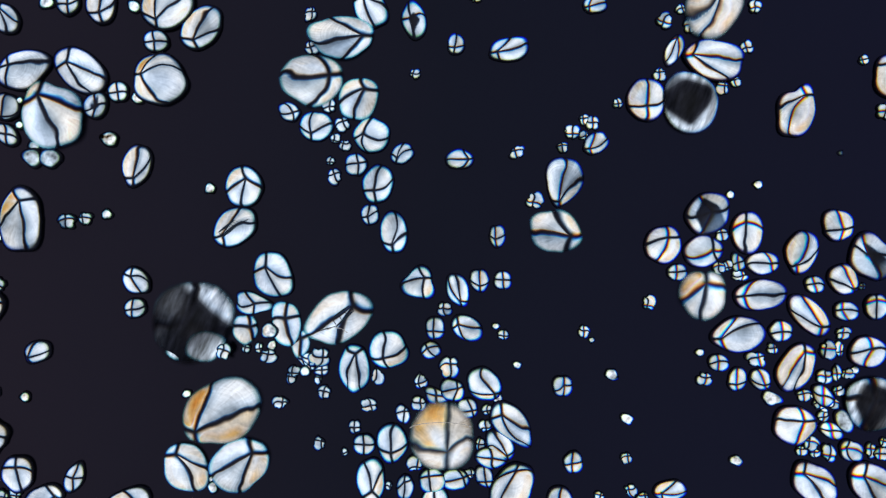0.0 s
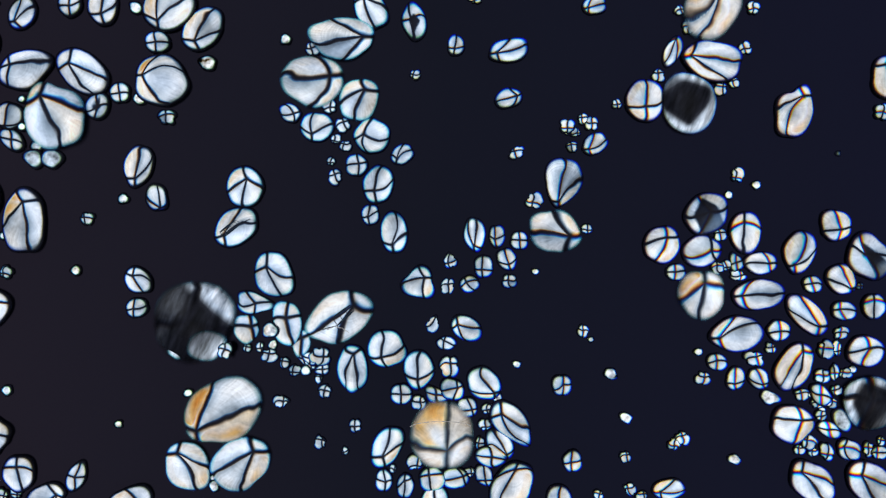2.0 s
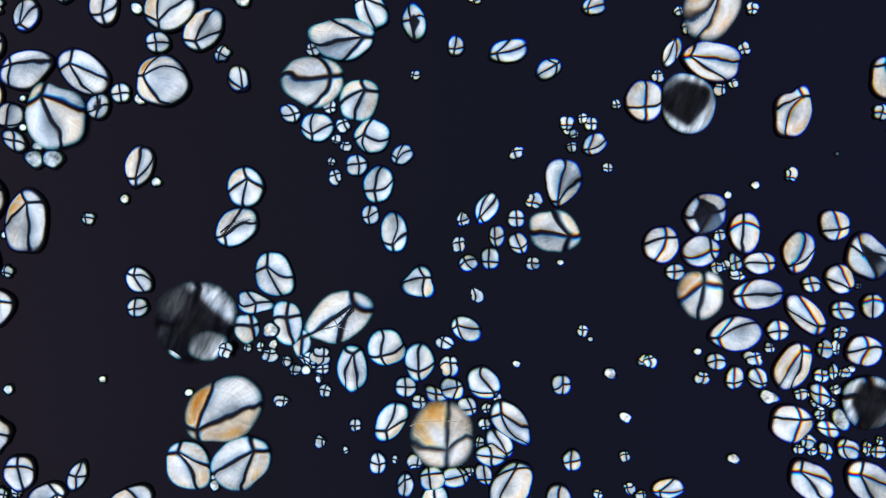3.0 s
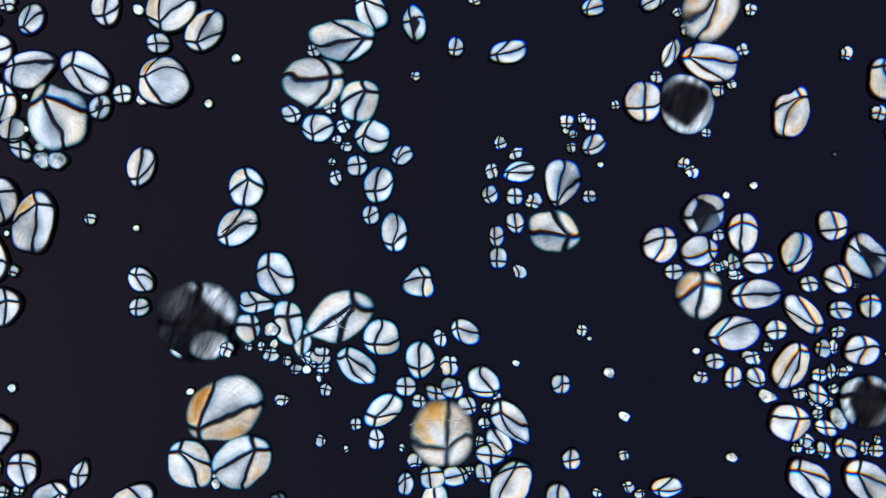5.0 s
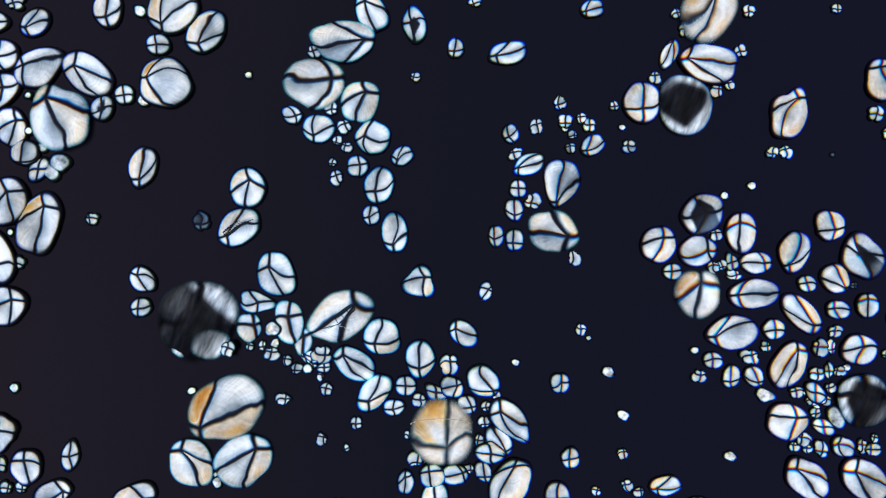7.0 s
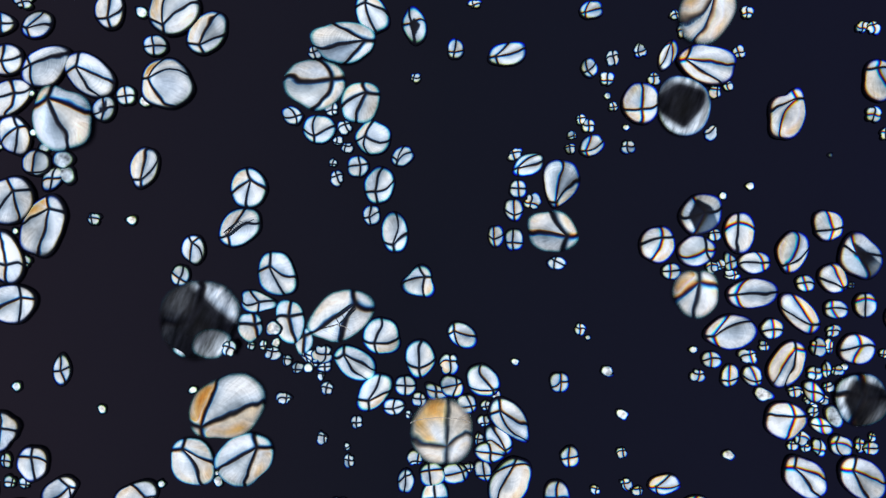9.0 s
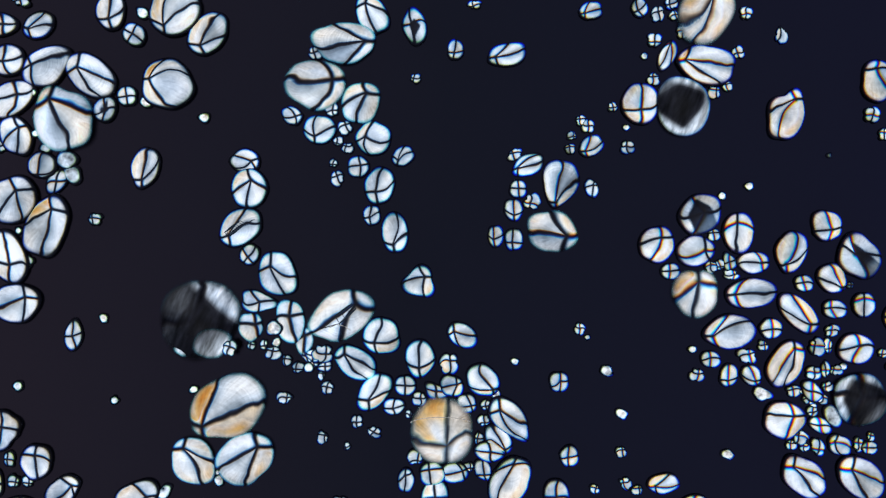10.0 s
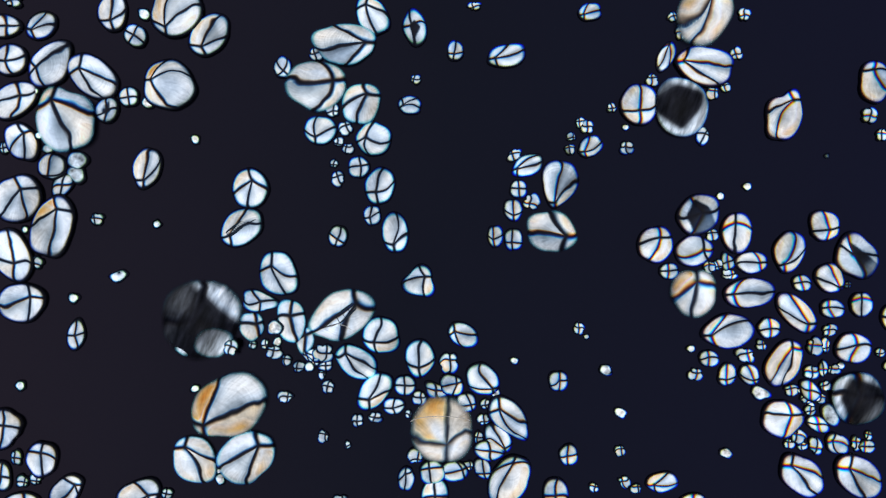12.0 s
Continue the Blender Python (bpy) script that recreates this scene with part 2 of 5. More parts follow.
        verts.append(((u * ca - v * sa) / 1000, (u * sa + v * ca) / 1000, side * c * body / 1000))
        gu, gv = math.cos(th0) / along, math.sin(th0) / across
        nonlocal core
        if core is None:
            core = (u, v)
        ahead = math.atan2(gv, gu) + radians(turn) + swirl * r * r + lean
        far = r * mean / 50
        if kind in ("clear", "streak"):
            ahead, far = math.pi / 4, 0.5
        strength, amber = gain * (1 + 0.05 * smooth(20, 45, mean) + 0.25 * (1 - smooth(8, 22, mean))), tint
        if arms:
            ahead, which, broad, inward = lay_of_fibres(math.degrees(math.atan2(v - core[1], u - core[0])) + turn, r)
            far = math.hypot(u - core[0], v - core[1]) / 50
            amber = max(0.0, paler[which])
            strength *= (0.74 + 0.32 * smooth(0.2, 0.85, rho)) * (0.8 + 0.2 * broad) * (1 + min(0.0, paler[which]))
        if kind == "dark":
            strength, amber = gain * (0.06 + smooth(0.3, 0.8, rho)) + tint * smooth(0.3, 0.65, rho) * max(0.0, math.cos(th)) ** 6, 0.0
        if kind == "dark" and arms:
            strength, amber = gain * (0.08 + (smooth(0.5, 0.95, rho) if a > 70 else smooth(0.35, 0.85, rho) if a > 46 else smooth(0.2, 0.65, rho))) * (1 + min(0.0, paler[which])), max(0.0, paler[which])
        if segments:
            strength = min(0.85, 0.03 + sum(lit * smooth(cut - 0.12, cut + (0.22 if a > 46 else 0.05 if lit > 0.5 else 0.6), rho * math.cos(th + radians(turn - bearing))) for bearing, lit, cut in segments))
            amber = 0.0
            if not arms:
                ahead, far = math.pi / 4, 0.5
        if kind == "streak":
            strength = gain * (0.5 + 0.75 * smooth(-0.8, 0.9, 0.5 * px - py))
        fib.append((far * math.cos(ahead), far * math.sin(ahead), strength))
        keen = 1 - 0.75 * min(1.0, soft)
        rims.append([smooth(begin - 3 * soft, halo + (2.4 + wide + 0.055 * mean) * keen + glow * min(1.0, soft), (1 - math.hypot(px - 1.3 * fringe * k * (dx * ca + dy * sa) / a, py - 1.3 * fringe * k * (dy * ca - dx * sa) / b)) * mean)
                     for k, wide, begin, glow in ((-0.2, min(1.8 + 2.0 * cool, 0.1 * mean), halo + 0.2, 7.0), (0.2, min(2.0 - 1.2 * cool, 0.06 * mean), halo, 3.0), (1.4, 1.6, halo - fringe * (0.5 + 1.8 * smooth(-500, -150, x)), 0.0))])
        side_on = smooth(-0.2, 0.9, rho * math.cos(th + radians(turn - 165)) + 0.15)
        if arms:
            side_on = (0.5 + 0.85 * (1 - smooth(0.05, 0.5, inward))) * (0.4 + 0.6 * smooth(0.1, 0.45, rho)) * (1 - 0.7 * smooth(0.75, 1.0, rho))
        she.append((r, amber * side_on, (phase * 7) % 5))
        veil.append((0.0 if side < 0 else smooth(0.0, halo + 2 + 7 * soft, (1 - rho) * mean) if soft else smooth(0.0, 0.6 * halo, (1 - rho) * mean), blur_lift, 0.55 if arms else 1.0))
        dis.append((split * dx / 50, 0.6 * split * dy / 50, 0.022 + 0.003 * (1 - smooth(18, 28, a)) + 0.036 * min(1.0, mean / 34) ** 1.5 + 0.055 * min(soft, 1.3) + (0.03 if kind == "dark" and arms and a > 50 else 0.0)))

    rings = RINGS if a < 29 else sorted(set(RINGS) | {(p + q) / 2 for p, q in zip(RINGS, RINGS[1:7])})
    for side, radii in ((1, rings), (-1, (0.8, 0.45, 0.0))):
        for r in radii:
            if r == 0:
                add(0, 0, side)
                continue
            for i in range(segs):
                th = 2 * math.pi * i / segs
                add(r, th, side)
    tops = len(rings) - 1
    for i in range(segs):
        j = (i + 1) % segs
        faces.append((0, 1 + i, 1 + j))
        for k in range(tops + 1):
            p, q = 1 + k * segs, 1 + (k + 1) * segs
            faces.append((p + i, q + i, q + j, p + j))
        p = 1 + (tops + 1) * segs
        faces.append((p + i, p + segs, p + j))
    rows_of = {"fibre": fib, "shell": she, "rim": rims, "lens_fringe": dis, "opacity": veil}
    whole = bpy.data.meshes.new("whole_grain")
    whole.from_pydata(verts, [], faces)
    normals = [v.vector.copy() for v in whole.vertex_normals]
    bpy.data.meshes.remove(whole)

    def piece(name, chosen):
        """A mesh of some of the grain's faces, which keeps the grain's own smooth normals."""
        used = sorted({v for f in chosen for v in f})
        place = {v: n for n, v in enumerate(used)}
        mesh = bpy.data.meshes.new(name)
        mesh.from_pydata([verts[v] for v in used], [], [[place[v] for v in f] for f in chosen])
        for attribute, rows in rows_of.items():
            mesh.attributes.new(attribute, "FLOAT_VECTOR", "POINT").data.foreach_set("vector", np.array([rows[v] for v in used], dtype=np.float32).ravel())
        mesh.polygons.foreach_set("use_smooth", [True] * len(mesh.polygons))
        mesh.normals_split_custom_set_from_vertices([normals[v] for v in used])
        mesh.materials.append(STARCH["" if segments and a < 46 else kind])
        mesh.update()
        return mesh

    # the four quarters of a large grain, parted by its dark cross, are parts on a common underside
    quarters = [[], [], [], []]
    under = faces
    if arms and a > 29:
        under = []
        for f in faces:
            if min(verts[v][2] for v in f) < -1e-6 or max(verts[v][2] for v in f) <= 0:
                under.append(f)
                continue
            u, v = sum(verts[n][0] for n in f) / len(f), sum(verts[n][1] for n in f) / len(f)
            u0, v0 = verts[0][0], verts[0][1]
            r = sum(she[n][0] for n in f) / len(f)
            quarters[lay_of_fibres(math.degrees(math.atan2(v - v0, u - u0)), r)[1]].append(f)
    mesh = piece("starch_grain", under)
    ob = tagged(new("starch_grain", mesh), describe(a, b, gain, max([tint] + [amount for bearing, amount in tones]), kind), "starch grain", "starch grains on the slide")
    ob.location = (x / 1000, y / 1000, (c + lift) / 1000)
    for i, chosen in enumerate(quarters):
        if chosen:
            lobe = new("quarter", piece("quarter", chosen))
            lobe.parent = ob
            if abs(paler[i]) > 0.25:
                tagged(lobe, "amber quarter" if paler[i] > 0 else "dim grey quarter")
    GRAINS[key], TOPS[key] = ob, [p for p in verts if p[2] > 0]
    return ob


grain("g1", -773.2, 404.5, 33.8, 25.8, -50, -0.58, hv=0.13, halo=4.4, arms=((80, 82, 0.6), (204, 200, 0.54), (294, 289, 0.53), (323, 328, 0.61)))
grain("g2", -699.4, 435.0, 16.7, 13.7, 0, 0, gain=0.9, kind="clear", halo=4.1)
grain("g3", -660.4, 435.3, 26.4, 23.4, -90, 0.2, halo=4)
grain("g4", -601.5, 431.2, 38.2, 29.2, -92, 0.40, hv=-0.07, halo=3.8, arms=((29, 40, 0.47), (81, 80, 0.51), (186, 175, 0.63), (282, 279, 0.44)), tones=((128, 0.25),))
grain("g5", -544.9, 428.1, 15.2, 12.2, -40, 0, gain=0.9, kind="clear", halo=3.6)
grain("g6", -483.8, 433.1, 53.8, 47.8, -120, 0.68, hv=-0.02, halo=3.4, arms=((41, 34, 0.42), (92, 74, 0.38), (155, 156, 0.55), (279, 278, 0.48)), tones=((117, 0.55), (0, 0.2),))
grain("g7", -425, 389.2, 46.7, 33.7, -130, 0.55, hv=0.12, halo=3.3, arms=((23, 25, 0.31), (65, 62, 0.44), (175, 177, 0.57), (298, 293, 0.53)), tones=((107, 0.45), (49, -0.15),))
grain("g8", -505.1, 365.6, 25.9, 21.9, 170, 0.09, hv=0.04, halo=3.5, arms=((0, 359, 0.49), (103, 97, 0.58), (186, 183, 0.53), (270, 272, 0.51)))
grain("g9", -495.7, 297, 50.9, 47.9, 160, 0.68, hv=0.05, egg=-0.1, halo=3.5, arms=((25, 7, 0.39), (61, 45, 0.4), (185, 182, 0.53), (294, 309, 0.33)), tones=((104, 0.95), (342, 0.12), (274, 0.3),))
grain("g10", -735.3, 317.4, 53.7, 35.7, 202, 0.44, hv=-0.41, egg=-0.25, kind='rings', halo=4.3, arms=((12, 5, 0.41), (107, 105, 0.3), (198, 203, 0.46), (258, 265, 0.5)), tones=((324, -0.1),))
grain("g11", -636.8, 313.4, 56.3, 36.3, 142, 0.48, hv=0.08, kind='rings', halo=3.9, arms=((76, 80, 0.37), (206, 208, 0.46), (300, 307, 0.4), (338, 336, 0.41)), tones=((274, 0.15),))
grain("g12", -680.9, 232.5, 62.5, 56.5, 115, 0.64, hv=0.08, lift=30, soft=1, halo=4.1, arms=((72, 73, 0.52), (212, 205, 0.39), (293, 295, 0.38), (344, 339, 0.41)), tones=((132, 0.5), (312, 0.25), (243, -0.2),))
grain("g13", -611.6, 253, 27.3, 23.3, 60, 0.03, hv=-0.10, gain=1, kind='dark', halo=3.9, arms=((18, 4, 0.49), (101, 96, 0.56), (214, 197, 0.53), (249, 257, 0.64)), segments=((140, 0.8, 0.3), (5, 0.8, 0.3), (300, 0.8, 0.35), (235, 0.8, 0.35), (20, 0.14, -0.9)))
grain("g14", -572, 277, 21.1, 21.1, 0, 0.01, hv=-0.05, halo=3.7, arms=((5, 357, 0.5), (103, 98, 0.43), (189, 184, 0.43), (275, 276, 0.48)), tones=((139, 0.5),))
grain("g15", -538.9, 266.5, 14.2, 12.2, -40, 0, gain=0.9, kind="clear", halo=3.6)
grain("g16", -770.5, 249.9, 29.8, 26.8, 0, -0.24, hv=-0.67, halo=4.4, arms=((0, 17, 0.48), (80, 76, 0.57), (180, 172, 0.45), (304, 311, 0.39)), tones=((121, 0.4), (45, -0.35),))
grain("g17", -768.6, 202.4, 28.8, 18.8, -40, 0, halo=4.4)
grain("g18", -588.5, 195.5, 18.4, 15.4, -15, 0, gain=0.9, kind="clear", halo=3.8)
grain("g19", -538.9, 147.4, 41, 28, -105, 0.56, hv=0.02, halo=3.6, arms=((40, 50, 0.33), (78, 77, 0.42), (185, 180, 0.56), (270, 270, 0.45)), tones=((106, 0.4),))
grain("g20", -744.4, 217.6, 10.9, 9.9, 0, 0, gain=0.9, lift=20, kind="clear", halo=4.3)
grain("g21", -720.6, 182.6, 14.8, 11.8, 0, 0, gain=0.45, kind="clear", halo=4.2)
grain("g22", -723.8, 160.5, 21.6, 17.6, -40, 0, halo=4.2, kind="clear", gain=0.6)
grain("g23", -691.7, 160.5, 22.5, 19.5, 0, 0.2, halo=4.1, kind="clear", gain=0.6)
grain("g24", -233.5, 414.2, 17.0, 12.0, 70, 0, halo=2.6)
grain("g25", -177.2, 370.2, 63.7, 39.7, 0, 0.60, hv=0.07, lift=20, kind='rings', soft=0.6, halo=1.3, arms=((150, 147, 0.34), (187, 188, 0.33), (235, 231, 0.35), (358, 357, 0.42)), tones=((225, -0.35), (59, 0.25), (168, 0.12),), bulge=((160, 0.1, 14), (190, -0.12, 20), (330, -0.15, 25)))
grain("g26", -230.4, 355.1, 16.0, 15.0, 0, 0, halo=2.6)
grain("g27", -128.5, 424.2, 41, 30, 120, 0.54, hv=-0.00, halo=2.6, arms=((74, 74, 0.41), (198, 195, 0.61), (282, 289, 0.36), (336, 332, 0.56)), tones=((2, 0.4),))
grain("g28", -50.8, 402.7, 36, 23, 100, 0.14, hv=0.18, gain=1, kind='dark', halo=2.6, arms=((27, 356, 0.51), (108, 99, 0.48), (191, 180, 0.51), (278, 277, 0.67)), segments=((130, 0.8, 0.35), (55, 0.8, 0.35), (205, 0.8, 0.4), (320, 0.8, 0.35)))
grain("g29", -48.9, 309.4, 12.0, 11.0, 0, 0, halo=2.6)
grain("g30", -228.4, 295.6, 57.7, 48.7, -3, 0.52, hv=0.19, lift=20, soft=1, halo=1.3, arms=((0, 2, 0.43), (108, 132, 0.39), (185, 179, 0.45), (261, 234, 0.3)), tones=((165, 0.35), (330, 0.35), (215, -0.25)), bulge=((172, 0.1, 14), (118, -0.06, 25), (225, -0.05, 20)))
grain("g31", -147.9, 264, 41.7, 36.7, 60, 0.47, hv=-0.02, lift=10, soft=0.5, halo=1.3, arms=((112, 103, 0.47), (198, 209, 0.31), (244, 254, 0.52), (351, 356, 0.47)), tones=((166, 0.3), (40, 0.4),))
grain("g32", -201.5, 253.3, 15.0, 16.0, 0, 0, halo=2.6)
grain("g33", -271.2, 242.3, 22.2, 18.2, -30, 0.30, hv=0.09, halo=2.8, arms=((18, 26, 0.57), (121, 129, 0.46), (198, 182, 0.42), (281, 267, 0.44)))
grain("g34", -223.1, 216.2, 31.7, 27.7, 0, -0.28, hv=-0.45, halo=1.3, arms=((24, 28, 0.38), (98, 78, 0.49), (158, 151, 0.52), (276, 274, 0.5)))
grain("g35", -177.5, 219.4, 16.0, 16.0, 0, 0, halo=2.6)
grain("g36", -189.6, 195.6, 12.0, 11.0, 0, 0, halo=2.6)
grain("g37", -172.6, 182.6, 14.0, 12.0, 0, 0, halo=2.6)
grain("g38", -125.4, 200.1, 33.7, 32.7, 180, 0.42, hv=-0.06, halo=1.3, arms=((76, 62, 0.43), (207, 204, 0.45), (257, 283, 0.53), (335, 0, 0.6)), tones=((140, 0.3),))
grain("g39", -71.8, 168.5, 24, 19, 215, 0.49, hv=0.07, halo=2.6, arms=((45, 28, 0.42), (72, 62, 0.43), (142, 154, 0.59), (256, 259, 0.49)))
grain("g40", -198.7, 155.7, 10.0, 10.0, 0, 0, halo=2.6)
grain("g41", -153.4, 148.4, 22, 22, 90, 0.11, hv=-0.21, halo=2.6, arms=((7, 3, 0.46), (107, 110, 0.44), (185, 186, 0.5), (270, 261, 0.47)))
grain("g42", -191.5, 127.7, 18.0, 14.0, 90, 0, halo=2.6)
grain("g43", 22.9, 361, 21, 17, -90, 0.29, hv=-0.14, halo=2.6, arms=((9, 12, 0.52), (73, 77, 0.41), (180, 175, 0.48), (264, 267, 0.5)))
grain("g44", 116.6, 351.9, 39, 23, 192, 0.55, hv=0.02, halo=2.6, arms=((12, 17, 0.47), (45, 43, 0.35), (189, 185, 0.58), (284, 292, 0.38)))
grain("g45", 268.2, 431.7, 24, 18, 190, 0.50, hv=0.16, halo=2.6, arms=((14, 11, 0.48), (74, 68, 0.44), (194, 188, 0.56), (279, 279, 0.43)))
grain("g46", 57.9, 443.3, 16.0, 9.0, 0, 0, halo=2.6)
grain("g47", 28.9, 158.5, 27.0, 19.0, 0, 0.62, kind="rings", swirl=0.0, lean=0.0, halo=2.6)
grain("g48", 130.7, 170.7, 18.0, 12.0, 35, 0, halo=2.6)
grain("g49", 210.6, 178.6, 12.0, 12.0, 0, 0, halo=2.6)
grain("g50", 228.4, 207.5, 16.0, 15.0, 0, 0, halo=2.6)
grain("g51", 250.5, 227.5, 12.0, 12.0, 0, 0, halo=2.6)
grain("g52", 263.4, 222.5, 15.0, 14.0, 90, 0, halo=2.6)
grain("g53", 247.6, 200.7, 11.0, 10.0, 0, 0, halo=2.6)
grain("g54", 269.1, 186.4, 26, 20, 215, 0.56, hv=0.10, halo=2.6, arms=((16, 36, 0.42), (69, 72, 0.45), (180, 175, 0.6), (288, 283, 0.51)), tones=((321, 0.4),))
grain("g55", 308.4, 257.5, 11.0, 11.0, 0, 0, halo=2.6)
grain("g56", 357.2, 262.7, 40, 36, -90, 0.28, hv=0.02, halo=2.6, arms=((6, 18, 0.44), (87, 91, 0.47), (189, 179, 0.39), (272, 268, 0.45)), tones=((132, 0.4), (219, 0.35),))
grain("g57", 382.1, 307.3, 14.0, 14.0, 0, 0, halo=2.6)
grain("g58", 390.9, 402.9, 17.0, 16.0, 90, 0, halo=2.6)
grain("g59", 419.2, 423.2, 11.0, 11.0, 0, 0, halo=2.6)
grain("g60", 473.5, 426.1, 68, 50, 240, -0.49, hv=-0.12, lift=20, soft=1.7, halo=2.6, arms=((0, 16, 0.32), (84, 86, 0.43), (241, 221, 0.48), (258, 248, 0.49)), tones=((201, 0.55), (295, 0.4),))
grain("g61", 435.0, 393.1, 15.0, 13.0, 90, 0, tint=0.6, halo=2.6)
grain("g62", 550.7, 428.0, 14.0, 14.0, 0, 0, halo=2.6)
grain("g63", 407.1, 350.2, 32, 16, -115, -0.70, hv=-0.25, halo=2.6, arms=((59, 65, 0.62), (205, 216, 0.48), (248, 244, 0.56), (277, 261, 0.47)))
grain("g64", 475.9, 332.1, 56, 37, 168, 0.71, hv=0.01, lift=15, halo=2.6, arms=((64, 73, 0.41), (194, 187, 0.51), (324, 326, 0.43), (351, 352, 0.37)), tones=((135, 0.9), (279, 0.15),))
grain("g65", 535.7, 356.2, 14.0, 14.0, 0, 0, halo=2.6)
grain("g66", 517.0, 294.5, 12.0, 11.0, 0, 0, halo=2.6)
grain("g67", 491.8, 283.3, 14.0, 14.0, 0, 0, halo=2.6)
grain("g68", 432.9, 257.2, 58.0, 51.0, -75, 0, gain=0.14, tint=0.95, kind="dark", soft=.4, halo=2.6, segments=((315, 0.95, 0.5), (352, 0.4, 0.64), (75, 0.55, 0.62), (118, 0.4, 0.64), (240, 0.75, 0.62)))
grain("g69", 623, 242.8, 51, 34, 68, 0.59, hv=-0.08, egg=0.06, halo=2.6, arms=((4, 5, 0.5), (117, 111, 0.52), (205, 209, 0.43), (227, 251, 0.38)), tones=((180, 0.2), (281, 0.35),), bulge=((140, 0.12, 26), (35, -0.08, 20), (95, -0.08, 14)))
grain("g70", 742.6, 334.4, 11.0, 11.0, 0, 0, halo=2.6)
grain("g71", 702.3, 169.8, 6.2, 6.2, 0, 0, gain=0.225, kind="clear", halo=2.6)
grain("g72", 787.6, 304.7, 41, 31, 90, 0.52, hv=0.11, halo=2.6, arms=((9, 353, 0.38), (68, 77, 0.58), (189, 191, 0.6), (288, 309, 0.29)), tones=((252, 0.3),))
grain("g73", 778.8, 243.3, 17.0, 17.0, 0, 0, halo=2.6)
grain("g74", -741.8, 50.7, 62.7, 40.7, 90, 0.53, hv=0.01, halo=4.3, arms=((8, 13, 0.48), (127, 121, 0.41), (231, 231, 0.4), (280, 278, 0.41)), tones=((198, 0.95), (57, -0.2),))
grain("g75", -663.2, 48.9, 19.4, 16.4, -10, 0, halo=4)
grain("g76", -630.5, 53.9, 15.3, 14.3, 0, 0, halo=3.9)
grain("g77", -592.9, 60.9, 12.4, 11.4, 0, 0, gain=0.9, kind="clear", halo=3.8)
grain("g78", -411.2, 106.8, 11.8, 11.8, 0, 0, gain=0.9, kind="clear", halo=3.2)
grain("g79", -539.8, -55.8, 30, 24, 140, 0.39, hv=-0.03, halo=3.6, arms=((0, 339, 0.47), (82, 81, 0.5), (166, 162, 0.53), (297, 298, 0.46)))
grain("g80", -542.2, -103.6, 23, 20, 200, 0.25, hv=0.01, halo=3.6, arms=((5, 16, 0.47), (87, 79, 0.49), (190, 192, 0.53), (264, 272, 0.54)), tones=((130, 0.5),))
grain("g81", -779.1, -63.8, 14.8, 14.8, 0, 0, halo=4.4)
grain("g82", -787.7, -103.4, 47.8, 38.8, 8, 0.42, hv=0.21, halo=4.4, arms=((104, 112, 0.51), (203, 202, 0.41), (270, 263, 0.48), (356, 0, 0.43)), tones=((240, -0.1),))
grain("g83", -782.8, 21.0, 10.0, 9.0, 90, 0, gain=0.9, kind="clear", halo=4.4)
grain("g84", -438, -128, 79.7, 73.7, 48, 0.0, hv=0.05, gain=0.85, lift=5, kind="dark", soft=2.0, halo=3.3, arms=((74, 79, 0.5), (192, 188, 0.5), (254, 250, 0.5), (340, 344, 0.5)), segments=((47, 0.85, 0.5), (142, 0.17, 0.25)))
grain("g85", -412, -168, 38, 29, 13, 0, gain=0.56, lift=75, kind="streak", soft=1.4, halo=3.2)
grain("g86", -350.3, 109.5, 39.4, 35.4, 92, 0.36, hv=-0.13, halo=3, arms=((113, 109, 0.45), (215, 214, 0.43), (259, 260, 0.38), (326, 325, 0.42)), tones=((177, 0.35),))
grain("g87", -366.3, 38.8, 45.5, 33.5, 218, 0.56, hv=-0.04, kind='rings', halo=3.1, arms=((36, 17, 0.61), (56, 53, 0.41), (198, 189, 0.52), (281, 275, 0.46)), tones=((90, 0.3),))
grain("g88", -298.5, -45.8, 44.7, 35.7, 115, 0.41, hv=0.16, halo=1.3, arms=((83, 85, 0.36), (200, 203, 0.37), (292, 295, 0.44), (327, 336, 0.52)))
grain("g89", -114.5, 114.5, 37, 29, -105, 0.35, hv=-0.13, halo=2.6, arms=((12, 34, 0.41), (78, 77, 0.52), (180, 180, 0.47), (281, 281, 0.33)))
grain("g90", -128.6, 60.8, 21, 18, -90, 0.19, hv=-0.24, halo=2.6, arms=((31, 28, 0.45), (74, 75, 0.39), (188, 176, 0.5), (281, 280, 0.38)))
grain("g91", -86.7, 28.9, 40, 26, -85, 0.54, hv=-0.20, halo=2.6, arms=((49, 39, 0.42), (74, 88, 0.47), (169, 163, 0.49), (281, 276, 0.34)))
grain("g92", -42.8, -60.7, 31, 30, 50, 0.45, hv=-0.05, kind='wedge', corner=195, halo=2.6, arms=((5, 5, 0.47), (121, 114, 0.45), (184, 200, 0.44), (261, 274, 0.45)), tones=((295, 0.5), (220, -0.2),))
grain("g93", -336.0, -95.7, 34.7, 20.7, -10, 0.1, gain=0.9, kind="wedge", halo=1.3, arms=((6, 5, 0.5), (128, 125, 0.45), (196, 166, 0.6), (268, 266, 0.5)))
grain("g94", -276, -131.5, 44, 28, 97, 0.22, hv=0.0, soft=0.4, halo=1.3, arms=((12, 14, 0.45), (84, 81, 0.52), (175, 193, 0.42), (280, 279, 0.43)))
